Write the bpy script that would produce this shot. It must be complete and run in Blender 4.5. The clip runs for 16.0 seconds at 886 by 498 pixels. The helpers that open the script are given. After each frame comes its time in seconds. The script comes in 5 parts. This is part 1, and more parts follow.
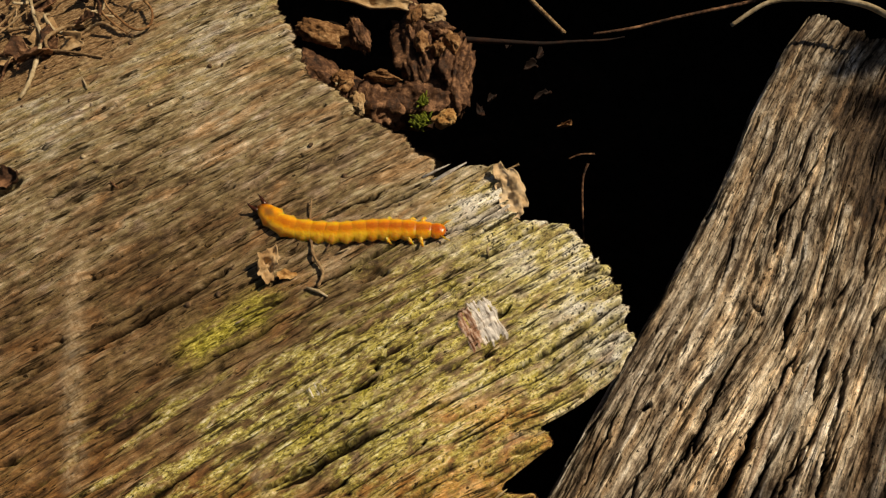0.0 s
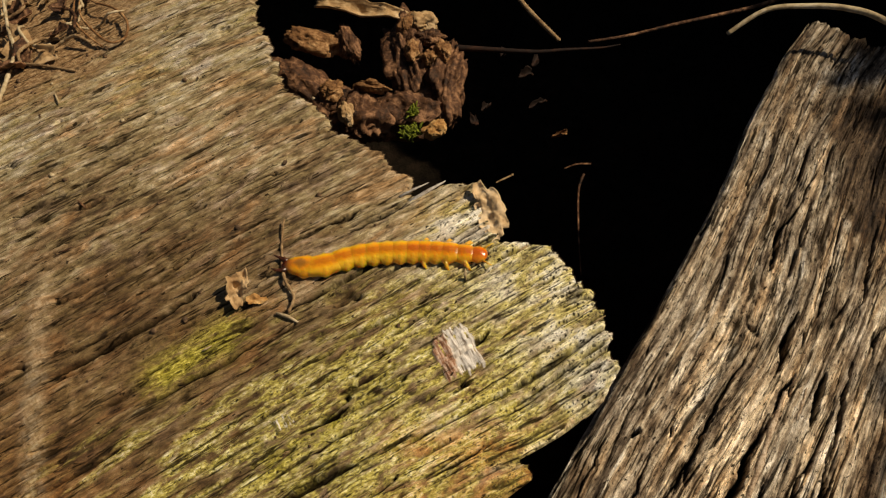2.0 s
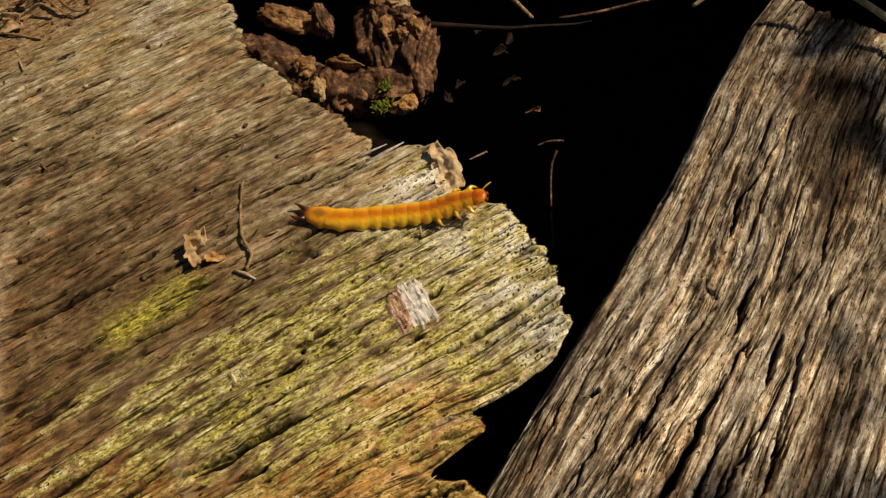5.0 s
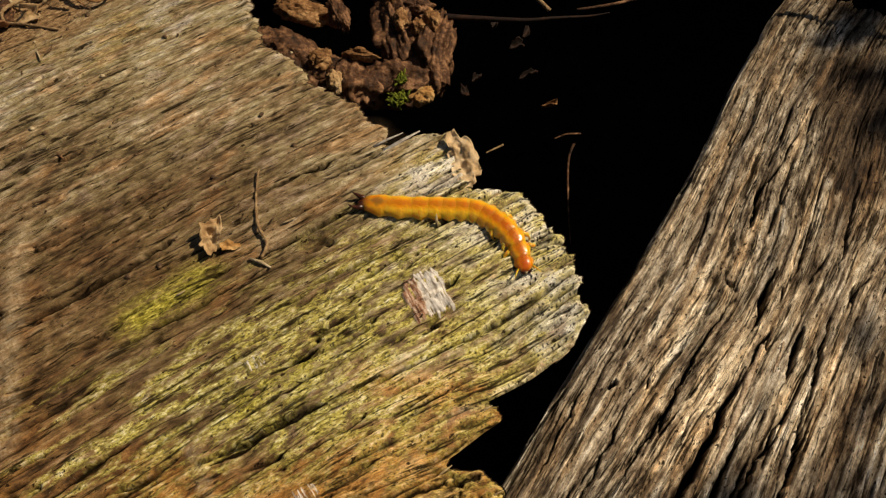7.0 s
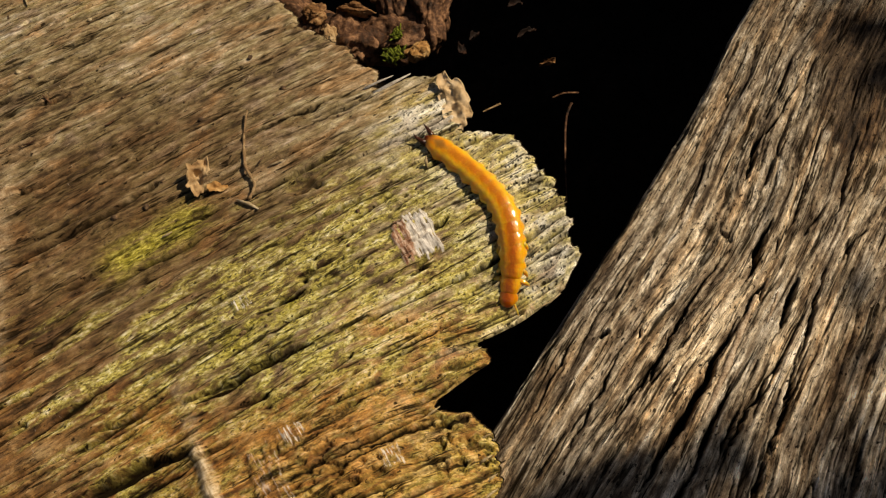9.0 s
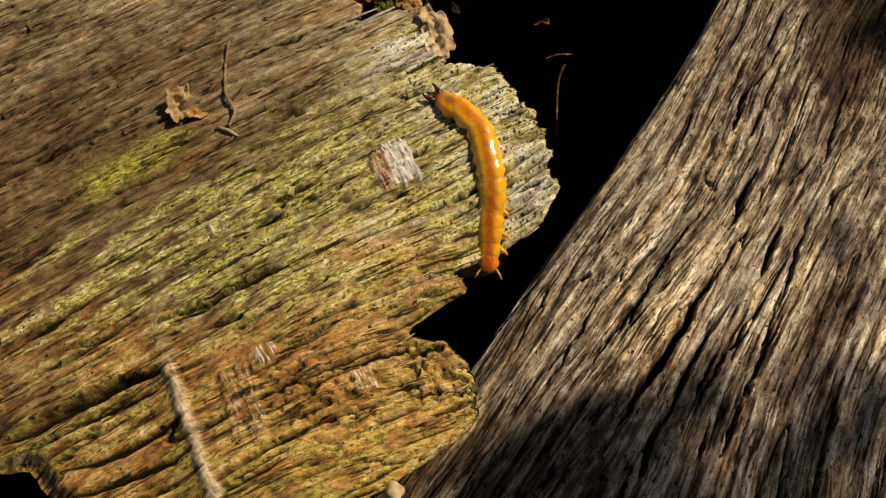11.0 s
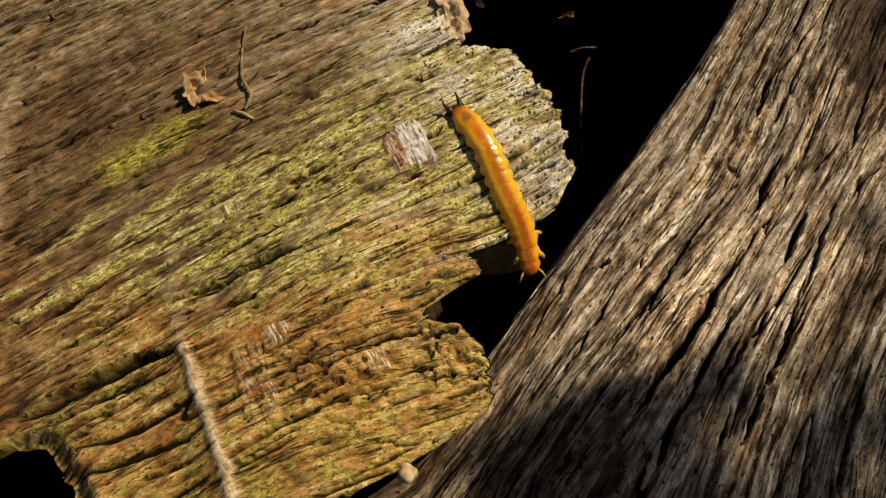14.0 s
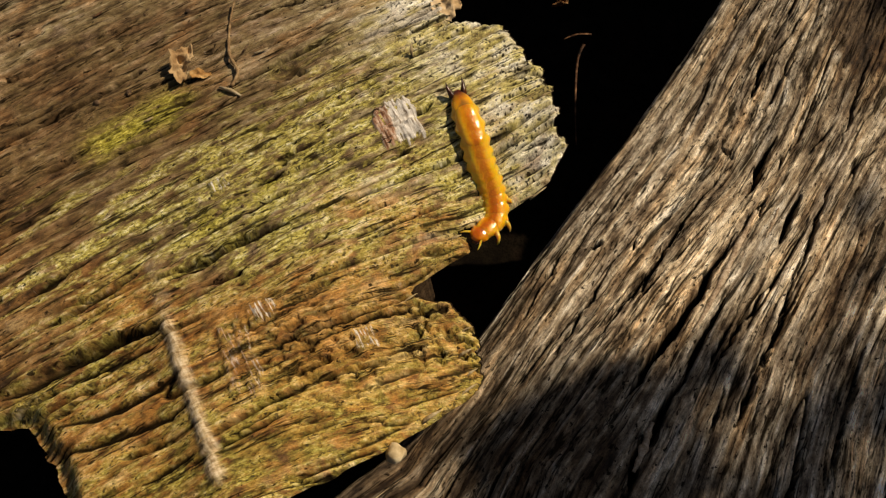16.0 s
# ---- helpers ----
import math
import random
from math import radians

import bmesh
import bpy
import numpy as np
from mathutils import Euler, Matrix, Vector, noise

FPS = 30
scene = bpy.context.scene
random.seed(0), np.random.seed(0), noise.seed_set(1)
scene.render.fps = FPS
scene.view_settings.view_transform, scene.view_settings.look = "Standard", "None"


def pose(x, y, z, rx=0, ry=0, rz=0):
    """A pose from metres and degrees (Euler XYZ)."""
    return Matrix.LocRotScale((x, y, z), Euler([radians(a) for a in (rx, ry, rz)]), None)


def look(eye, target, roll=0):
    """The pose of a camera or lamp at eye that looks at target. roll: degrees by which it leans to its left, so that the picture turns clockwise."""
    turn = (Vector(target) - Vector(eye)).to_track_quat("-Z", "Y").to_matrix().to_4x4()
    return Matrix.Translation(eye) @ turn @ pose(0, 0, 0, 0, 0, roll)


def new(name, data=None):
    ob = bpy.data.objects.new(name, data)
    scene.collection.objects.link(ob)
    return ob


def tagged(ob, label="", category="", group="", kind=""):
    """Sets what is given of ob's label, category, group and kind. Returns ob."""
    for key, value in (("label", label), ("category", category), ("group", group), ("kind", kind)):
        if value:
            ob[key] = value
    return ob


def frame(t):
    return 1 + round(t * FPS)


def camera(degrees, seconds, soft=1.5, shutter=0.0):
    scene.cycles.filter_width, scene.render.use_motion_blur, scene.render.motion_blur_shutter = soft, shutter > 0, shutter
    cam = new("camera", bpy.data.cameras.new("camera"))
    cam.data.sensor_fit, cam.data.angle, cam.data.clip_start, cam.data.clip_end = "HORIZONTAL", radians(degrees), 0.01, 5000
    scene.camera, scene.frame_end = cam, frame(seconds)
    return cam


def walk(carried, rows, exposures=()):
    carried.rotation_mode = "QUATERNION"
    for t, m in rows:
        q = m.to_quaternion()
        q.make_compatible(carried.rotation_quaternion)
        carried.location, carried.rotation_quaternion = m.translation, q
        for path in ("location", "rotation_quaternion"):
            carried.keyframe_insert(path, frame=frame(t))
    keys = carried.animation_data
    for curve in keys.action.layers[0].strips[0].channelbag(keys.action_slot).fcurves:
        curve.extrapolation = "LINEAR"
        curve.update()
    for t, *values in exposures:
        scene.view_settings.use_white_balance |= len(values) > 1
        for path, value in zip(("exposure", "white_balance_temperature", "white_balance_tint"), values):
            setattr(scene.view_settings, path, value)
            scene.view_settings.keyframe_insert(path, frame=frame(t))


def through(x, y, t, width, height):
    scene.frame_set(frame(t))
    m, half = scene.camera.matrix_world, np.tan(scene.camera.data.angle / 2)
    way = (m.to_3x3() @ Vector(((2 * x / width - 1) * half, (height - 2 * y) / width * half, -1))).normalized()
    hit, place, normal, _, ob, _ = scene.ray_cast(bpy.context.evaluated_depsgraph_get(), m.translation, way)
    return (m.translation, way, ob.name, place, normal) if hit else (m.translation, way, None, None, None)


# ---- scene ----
cam = camera(55.2, 16.0, 1.25)
EXPOSURE, KELVIN, TINT = -0.33, 8200, 12
METRES, EYE, TILT, LEAN, TURN = 0.04, 0.1013, -59.2, 4.0, 0.0
ROWS = [
    (0.0, 0.0, 0.0, 0.0, 0.0, 0.0, -0.0),
    (0.5, 0.0448, 0.1128, 0.0399, 0.14, -0.16, -0.16),
    (1.0, 0.059, 0.1094, 0.0598, 0.36, -0.02, 0.0),
    (1.5, 0.0898, 0.12, 0.0685, 0.46, 0.03, 0.09),
    (2.0, 0.1075, 0.1187, 0.0711, 0.58, 0.12, 0.09),
    (2.5, 0.1411, 0.1297, 0.0522, 0.71, 0.28, 0.25),
    (3.0, 0.1545, 0.1407, 0.0302, 0.82, 0.02, 0.23),
    (3.5, 0.2034, 0.1103, -0.0432, 0.89, -0.12, 0.25),
    (4.0, 0.218, 0.0796, -0.0506, -0.2, -0.42, 0.22),
    (6.5, 0.2377, 0.0957, -0.066, 0.85, 0.04, 0.32),
    (7.0, 0.2267, 0.1017, -0.0823, 1.12, -0.38, 0.16),
    (7.5, 0.2225, 0.0999, -0.0898, 1.34, -0.63, 0.29),
    (8.0, 0.2181, 0.0974, -0.0968, 1.65, -0.97, 0.3),
    (8.5, 0.239, 0.1115, -0.1239, 1.71, -1.18, 0.14),
    (9.0, 0.2665, 0.1315, -0.193, 1.26, -1.99, -0.06),
    (9.5, 0.29, 0.1337, -0.2351, 0.89, -2.7, -0.5),
    (12.0, 0.3504, 0.1301, -0.4183, 1.36, -3.06, -1.33),
    (12.5, 0.3568, 0.1304, -0.4056, 1.53, -3.34, -1.24),
    (13.0, 0.3623, 0.1282, -0.4213, 2.42, -2.86, -1.04),
    (13.5, 0.3694, 0.1345, -0.4268, 2.95, -2.73, -1.06),
    (14.0, 0.3907, 0.1431, -0.4453, 3.4, -2.56, -1.13),
    (14.5, 0.4062, 0.1706, -0.4749, 3.55, -3.05, -1.17),
    (15.0, 0.4109, 0.1705, -0.4734, 3.37, -2.87, -1.23),
    (15.5, 0.4172, 0.1806, -0.4965, 3.28, -2.7, -1.32),
    (16.0, 0.4123, 0.1777, -0.5028, 3.19, -2.79, -1.18),
]
walk(cam, [(t, pose(0, 0, EYE, TILT, LEAN, TURN) @ pose(METRES * x, METRES * y, METRES * z, 90 + pitch, roll, yaw)) for t, x, y, z, yaw, pitch, roll in ROWS],
     exposures=[(0.0, EXPOSURE, KELVIN, TINT), (9.5, EXPOSURE, KELVIN, TINT), (12.0, EXPOSURE - 0.08, KELVIN, TINT), (16.0, EXPOSURE - 0.08, KELVIN, TINT)])

# ---- light ----
SUN_EL, SUN_AZ = 46.0, 20.0  # height of the sun, and its bearing counted from +x towards +y
to_sun = Vector((math.cos(radians(SUN_EL)) * math.cos(radians(SUN_AZ)), math.cos(radians(SUN_EL)) * math.sin(radians(SUN_AZ)), math.sin(radians(SUN_EL))))
world = bpy.data.worlds.new("sky")
scene.world = world
world.use_nodes = True
wn = world.node_tree.nodes
sky = wn.new("ShaderNodeTexSky")
sky.sky_type, sky.sun_disc = "NISHITA", False
sky.sun_elevation, sky.sun_rotation = radians(SUN_EL), radians(90 - SUN_AZ)
world.node_tree.links.new(sky.outputs[0], wn["Background"].inputs[0])
wn["Background"].inputs[1].default_value = 0.05
sun_data = bpy.data.lights.new("sun", "SUN")
sun_data.energy, sun_data.angle, sun_data.color = 5.0, radians(0.55), (1.0, 0.92, 0.78)
sun = new("sun", sun_data)
sun.matrix_world = look(to_sun * 3, (0, 0, 0))

MM = 0.001


# ---- numeric noise, for relief ----
def lattice(i, j, seed):
    h = (i.astype(np.int64) * 374761393 + j.astype(np.int64) * 668265263 + seed * 974634541) & 0xFFFFFFFF
    h = ((h ^ (h >> 13)) * 1274126177) & 0xFFFFFFFF
    return ((h ^ (h >> 16)) & 0xFFFFFF) / float(0xFFFFFF)


def vnoise(x, y, seed=0):
    i, j = np.floor(x), np.floor(y)
    a, b = x - i, y - j
    a, b = a * a * a * (a * (6 * a - 15) + 10), b * b * b * (b * (6 * b - 15) + 10)
    p, q = lattice(i, j, seed), lattice(i + 1, j, seed)
    r, s = lattice(i, j + 1, seed), lattice(i + 1, j + 1, seed)
    return (p * (1 - a) + q * a) * (1 - b) + (r * (1 - a) + s * a) * b


def gnoise(x, y, seed=0):
    """Gradient noise, about 0.5."""
    i, j = np.floor(x), np.floor(y)
    a, b = x - i, y - j
    p, q = a * a * a * (a * (6 * a - 15) + 10), b * b * b * (b * (6 * b - 15) + 10)

    def corner(di, dj):
        turn = 2 * np.pi * lattice(i + di, j + dj, seed)
        return np.cos(turn) * (a - di) + np.sin(turn) * (b - dj)

    low = corner(0, 0) * (1 - p) + corner(1, 0) * p
    high = corner(0, 1) * (1 - p) + corner(1, 1) * p
    return 0.5 + 0.85 * (low * (1 - q) + high * q)


def fbm(x, y, seed=0, octaves=4, gain=0.5):
    total, amp, norm = 0.0, 1.0, 0.0
    for k in range(octaves):
        total = total + amp * gnoise(x * 2 ** k + 17.3 * k, y * 2 ** k + 9.1 * k, seed + 31 * k)
        norm, amp = norm + amp, amp * gain
    return total / norm


def seam(u, v, su, sv, seed):
    """Distance in mm from wandering seams that run along u."""
    n = fbm(u / su, v / sv, seed, 2, 0.35)
    g = (fbm(u / su, (v + 0.05) / sv, seed, 2, 0.35) - n) / 0.05
    return np.abs(n - 0.5) / (np.abs(g) + 0.06 / sv)


def smooth(a, b, x):
    t = np.clip((x - a) / (b - a), 0, 1)
    return t * t * (3 - 2 * t)


def along(px, py, line):
    """Distance from a segment, and how far along it (0 to 1)."""
    x0, y0, x1, y1 = line
    dx, dy = x1 - x0, y1 - y0
    t = np.clip(((px - x0) * dx + (py - y0) * dy) / (dx * dx + dy * dy), 0, 1)
    return np.hypot(px - x0 - t * dx, py - y0 - t * dy), t


def open_cracks(px, py, cracks):
    """Depth in mm and darkness of cracks: each (breadth, depth, x, y, x, y, ...), tapered at both ends."""
    deep, dark = 0 * px, 0 * px
    for wide, depth, *xy in cracks:
        pts = list(zip(xy[::2], xy[1::2]))
        whole = sum(math.dist(a, b) for a, b in zip(pts, pts[1:]))
        run = 0.0
        edge = wide + 0.5
        near = (px > min(xy[::2]) - edge) & (px < max(xy[::2]) + edge) & (py > min(xy[1::2]) - edge) & (py < max(xy[1::2]) + edge)
        if not near.any():
            continue
        qx, qy = px[near], py[near]
        for a, b in zip(pts, pts[1:]):
            dist, t = along(qx, qy, (*a, *b))
            share = (run + t * math.dist(a, b)) / whole
            run += math.dist(a, b)
            taper = np.sin(np.pi * np.clip(share, 0.02, 0.98)) ** 0.6
            w = 0.42 * wide * taper
            deep[near] = np.maximum(deep[near], depth * taper * smooth(w + 0.16, 0.35 * w, dist))
            dark[near] = np.maximum(dark[near], smooth(0.95 * w + 0.04, 0.5 * w, dist))
    return deep, dark


def plates(n, steps, edge=0.10):
    """Noise turned into flat steps with sharp rims."""
    k = n * steps
    f = np.floor(k)
    return (f + smooth(0.5 - edge, 0.5 + edge, k - f)) / steps - 0.5


# ---- materials ----
class Nodes:
    """A small helper to write node materials."""

    def __init__(self, name):
        self.mat = bpy.data.materials.new(name)
        self.mat.use_nodes = True
        self.tree = self.mat.node_tree
        self.bsdf = self.tree.nodes["Principled BSDF"]

    def put(self, socket, value):
        if isinstance(value, bpy.types.NodeSocket):
            self.tree.links.new(value, socket)
        elif isinstance(value, tuple) and len(value) == 3 and socket.type == "RGBA":
            socket.default_value = (*value, 1)
        else:
            socket.default_value = value

    def coords(self, which="Object"):
        if which == "UV":
            return self.tree.nodes.new("ShaderNodeUVMap").outputs[0]
        return self.tree.nodes.new("ShaderNodeTexCoord").outputs[which]

    def attr(self, name):
        n = self.tree.nodes.new("ShaderNodeAttribute")
        n.attribute_name = name
        return n.outputs["Fac"]

    def stretch(self, vec, scale, shift=(0, 0, 0)):
        n = self.tree.nodes.new("ShaderNodeMapping")
        self.put(n.inputs[0], vec)
        n.inputs["Scale"].default_value, n.inputs["Location"].default_value = scale, shift
        return n.outputs[0]

    def noise(self, vec, scale=1.0, detail=4.0, rough=0.55, warp=0.0, out=0):
        n = self.tree.nodes.new("ShaderNodeTexNoise")
        self.put(n.inputs["Vector"], vec)
        n.inputs["Scale"].default_value, n.inputs["Detail"].default_value = scale, detail
        n.inputs["Roughness"].default_value, n.inputs["Distortion"].default_value = rough, warp
        return n.outputs[out]

    def voronoi(self, vec, scale=1.0, feature="F1", out=0):
        n = self.tree.nodes.new("ShaderNodeTexVoronoi")
        n.feature, n.voronoi_dimensions = feature, "2D"
        self.put(n.inputs["Vector"], vec)
        n.inputs["Scale"].default_value = scale
        return n.outputs[out]

    def ramp(self, fac, *stops):
        n = self.tree.nodes.new("ShaderNodeValToRGB")
        self.put(n.inputs[0], fac)
        e = n.color_ramp.elements
        while len(e) < len(stops):
            e.new(0.5)
        for k, (p, c) in enumerate(stops):
            e[k].position = p
            e[k].color = (*c, 1) if isinstance(c, tuple) else (c, c, c, 1)
        return n.outputs[0]

    def mix(self, fac, a, b, mode="MIX"):
        n = self.tree.nodes.new("ShaderNodeMix")
        n.data_type, n.blend_type = "RGBA", mode
        for s, v in ((n.inputs[0], fac), (n.inputs[6], a), (n.inputs[7], b)):
            self.put(s, v)
        return n.outputs[2]

    def math(self, op, a, b=0.0, clamp=False):
        n = self.tree.nodes.new("ShaderNodeMath")
        n.operation, n.use_clamp = op, clamp
        self.put(n.inputs[0], a)
        self.put(n.inputs[1], b)
        return n.outputs[0]

    def vadd(self, a, b, scale):
        n = self.tree.nodes.new("ShaderNodeVectorMath")
        n.operation = "MULTIPLY_ADD"
        self.put(n.inputs[0], b)
        n.inputs[1].default_value = scale
        self.put(n.inputs[2], a)
        return n.outputs[0]

    def bump(self, height, strength, distance):
        n = self.tree.nodes.new("ShaderNodeBump")
        n.inputs["Strength"].default_value, n.inputs["Distance"].default_value = strength, distance
        self.put(n.inputs["Height"], height)
        self.put(self.bsdf.inputs["Normal"], n.outputs[0])

    def set(self, **values):
        for key, value in values.items():
            self.put(self.bsdf.inputs[key.replace("_", " ")], value)
        return self.mat


def weathered_wood(name, shades, lichen=True):
    """Old bare wood. The UV map runs along and across the grain, in millimetres; "tone" follows the ridges of the grain."""
    m = Nodes(name)
    uv = m.vadd(m.coords("UV"), m.noise(m.stretch(m.coords("UV"), (0.12, 0.3, 1)), 1, 2, out=1), (0, 0.9, 0))
    fibre = m.noise(m.stretch(uv, (0.05, 2.0, 1)), 1, 5, 0.62)
    hair = m.noise(m.stretch(uv, (0.16, 5.5, 1), (1, 3, 0)), 1, 4, 0.6)
    mottle = m.noise(m.stretch(uv, (0.42, 0.95, 1), (6, 1, 0)), 1, 7, 0.7, 0.5)
    fleck = m.noise(m.stretch(uv, (1.1, 2.6, 1), (9, 4, 0)), 1, 5, 0.7, 0.4)
    patch = m.noise(m.stretch(uv, (0.055, 0.13, 1) if lichen else (0.03, 0.16, 1), (11, 2, 0)), 1, 6, 0.62, 0.6)
    hue = m.noise(m.stretch(uv, (0.09, 0.2, 1) if lichen else (0.04, 0.35, 1), (31, 17, 0)), 1, 6, 0.66, 0.5)
    streak = m.noise(m.stretch(uv, (0.022, 0.75, 1), (3, 7, 0)), 1, 6, 0.6)
    parts = ((m.attr("tone"), 0.25), (fibre, 0.10), (mottle, 0.36), (patch, 0.29)) if lichen else ((m.attr("tone"), 0.28), (fibre, 0.13), (mottle, 0.26), (patch, 0.18), (streak, 0.15))
    value = 0.0
    for field, share in parts:
        value = m.math("ADD", m.math("MULTIPLY", field, share), value)
    col = m.ramp(value, *zip((0.405, 0.462, 0.508, 0.555, 0.61) if lichen else (0.42, 0.468, 0.505, 0.545, 0.59), shades))
    if lichen:
        col = m.mix(1.0, col, m.ramp(hue, (0.36, (1.16, 0.95, 0.74)), (0.46, (1.02, 1.0, 0.94)), (0.53, (0.95, 0.99, 0.82)), (0.63, (1.06, 1.06, 1.16))), "MULTIPLY")
        warm = m.math("MULTIPLY", m.attr("rot"), m.ramp(mottle, (0.36, 0.25), (0.56, 1.0)))
        rotten = m.ramp(value, (0.40, (0.07, 0.028, 0.007)), (0.47, (0.26, 0.105, 0.025)), (0.53, (0.52, 0.25, 0.065)), (0.62, (0.82, 0.54, 0.24)))
        col = m.mix(m.math("MULTIPLY", warm, 0.9), col, rotten)
        col = m.mix(m.attr("dark_tone"), col, m.mix(1.0, col, (0.56, 0.47, 0.38), "MULTIPLY"))
        spread = m.noise(m.stretch(uv, (0.26, 0.62, 1), (1, 9, 0)), 1, 8, 0.72, 0.5)
        spot = m.math("MULTIPLY", m.attr("lichen"), m.ramp(spread, (0.42, 0.0), (0.54, 1.0)))
        crust = m.ramp(m.math("ADD", m.math("MULTIPLY", fleck, 0.5), m.math("MULTIPLY", value, 0.5)), (0.38, (0.13, 0.10, 0.03)), (0.45, (0.38, 0.32, 0.07)), (0.50, (0.62, 0.55, 0.14)), (0.55, (0.72, 0.68, 0.34)), (0.61, (0.86, 0.83, 0.66)))
        col = m.mix(m.math("MULTIPLY", spot, 0.9), col, crust)
        col = m.mix(m.math("MULTIPLY", m.math("MULTIPLY", warm, m.attr("rot")), 0.7), col, rotten)
        moss = m.math("MULTIPLY", m.attr("algae"), m.ramp(spread, (0.38, 0.0), (0.52, 0.95)))
        col = m.mix(moss, col, m.ramp(fleck, (0.36, (0.16, 0.14, 0.012)), (0.50, (0.40, 0.35, 0.045)), (0.60, (0.62, 0.56, 0.14))))
        col = m.mix(m.math("MULTIPLY", m.attr("bleach"), m.ramp(spread, (0.38, 0.35), (0.52, 0.95))), col,
                    m.ramp(m.math("ADD", m.math("MULTIPLY", hue, 0.5), m.math("MULTIPLY", value, 0.5)), (0.42, (0.30, 0.25, 0.11)), (0.465, (0.66, 0.58, 0.22)), (0.50, (0.84, 0.77, 0.50)), (0.54, (0.90, 0.88, 0.80))))
    else:
        col = m.mix(1.0, col, m.ramp(hue, (0.38, (1.10, 0.96, 0.82)), (0.48, (1.0, 1.0, 1.0)), (0.60, (0.95, 0.99, 1.08))), "MULTIPLY")
        col = m.mix(m.attr("dark_tone"), col, m.mix(1.0, col, (0.24, 0.19, 0.15), "MULTIPLY"))
        col = m.mix(m.attr("pale"), col, m.mix(1.0, col, (1.45, 1.42, 1.38), "MULTIPLY"))
    col = m.mix(0.35 if lichen else 0.6, col, m.ramp(hair, (0.34, 0.35), (0.45, 0.86), (0.55, 1.08), (0.67, 1.4)), "MULTIPLY")
    col = m.mix(0.8 if lichen else 1.0, col, m.ramp(fleck, (0.34, 0.45), (0.45, 0.90), (0.55, 1.06), (0.66, 1.35)), "MULTIPLY")
    grit = m.noise(m.stretch(uv, (4.5, 6.5, 1), (3, 3, 0)), 1, 3, 0.75)
    col = m.mix(0.8, col, m.ramp(grit, (0.34, 0.45), (0.46, 0.92), (0.55, 1.05), (0.66, 1.35)), "MULTIPLY")
    if lichen:
        cell = m.voronoi(m.vadd(m.stretch(uv, (1.5, 2.3, 1)), m.noise(m.stretch(uv, (1.5, 1.5, 1)), 1, 2, out=1), (0.9, 0.9, 0)), 1.0)
        crusty = m.math("MAXIMUM", m.attr("bleach"), m.math("MULTIPLY", spot, 0.8))
        cell = m.math("ADD", cell, m.math("MULTIPLY", m.math("SUBTRACT", fleck, 0.5), 1.1))
        dots = m.math("MULTIPLY", m.ramp(cell, (0.16, 1.0), (0.24, 0.0)), m.math("MULTIPLY", crusty, m.ramp(mottle, (0.40, 0.0), (0.47, 1.0))))
        col = m.mix(dots, col, (0.03, 0.026, 0.014))
        strand = m.noise(m.stretch(uv, (3.6, 0.5, 1), (2, 5, 0)), 1, 4, 0.65)
        torn = lambda key: m.ramp(m.math("ADD", m.attr(key), m.math("MULTIPLY", m.math("SUBTRACT", strand, 0.5), 1.8)), (0.35, 0.0), (0.55, 1.0))
        col = m.mix(torn("silver"), col, m.ramp(strand, (0.36, (0.20, 0.16, 0.13)), (0.45, (0.48, 0.44, 0.40)), (0.55, (0.76, 0.73, 0.70))))
        col = m.mix(torn("rust"), col, m.ramp(strand, (0.36, (0.12, 0.05, 0.025)), (0.48, (0.34, 0.17, 0.10)), (0.60, (0.60, 0.46, 0.37))))
        col = m.mix(m.attr("pale"), col, m.ramp(m.math("ADD", m.math("MULTIPLY", fleck, 0.6), m.math("MULTIPLY", strand, 0.4)), (0.40, (0.30, 0.20, 0.10)), (0.50, (0.60, 0.46, 0.29)), (0.60, (0.82, 0.70, 0.52))))
        col = m.mix(m.attr("litter"), col, m.ramp(fleck, (0.34, (0.08, 0.04, 0.016)), (0.50, (0.24, 0.14, 0.065)), (0.64, (0.46, 0.32, 0.18))))
    # near-black painted into the cracks for the shade at their floors
    col = m.mix(m.math("MULTIPLY", m.attr("crack_shade"), 0.98), col, (0.007, 0.005, 0.003))
    clean = m.math("SUBTRACT", 1.0, m.math("MAXIMUM", m.attr("silver"), m.attr("pale")), True) if lichen else 1.0
    pits = m.math("MULTIPLY", m.ramp(m.noise(m.stretch(uv, (0.8, 2.0, 1), (8, 1, 0)), 1, 4, 0.6, 0.3), (0.335, 0.92), (0.37, 0.0)) if lichen else m.ramp(m.noise(m.stretch(uv, (0.9, 2.0, 1), (8, 1, 0)), 1, 4, 0.6, 0.3), (0.36, 0.92), (0.395, 0.0)), clean)
    col = m.mix(pits, col, (0.015, 0.010, 0.006))
    lines = 0.0
    for k, (run, across, thin, dense) in enumerate(((0.022, 0.50, 0.020, 0.54), (0.035, 1.1, 0.030, 0.55), (0.08, 2.2, 0.036, 0.56)) if lichen else ((0.014, 0.40, 0.020, 0.53), (0.022, 0.9, 0.032, 0.54), (0.05, 2.0, 0.040, 0.55))):
        wave = m.math("ABSOLUTE", m.math("SUBTRACT", m.noise(m.stretch(uv, (run, across, 1), (4 + 5 * k, 2 + 3 * k, 0)), 1, 2, 0.45, 0.15), 0.5))
        here = m.ramp(m.noise(m.stretch(uv, (0.11, 0.5 + 0.3 * k, 1), (9 + k, 9 - k, 0)), 1, 5, 0.65), (dense - 0.01, 0.0), (dense + 0.05, 1.0))
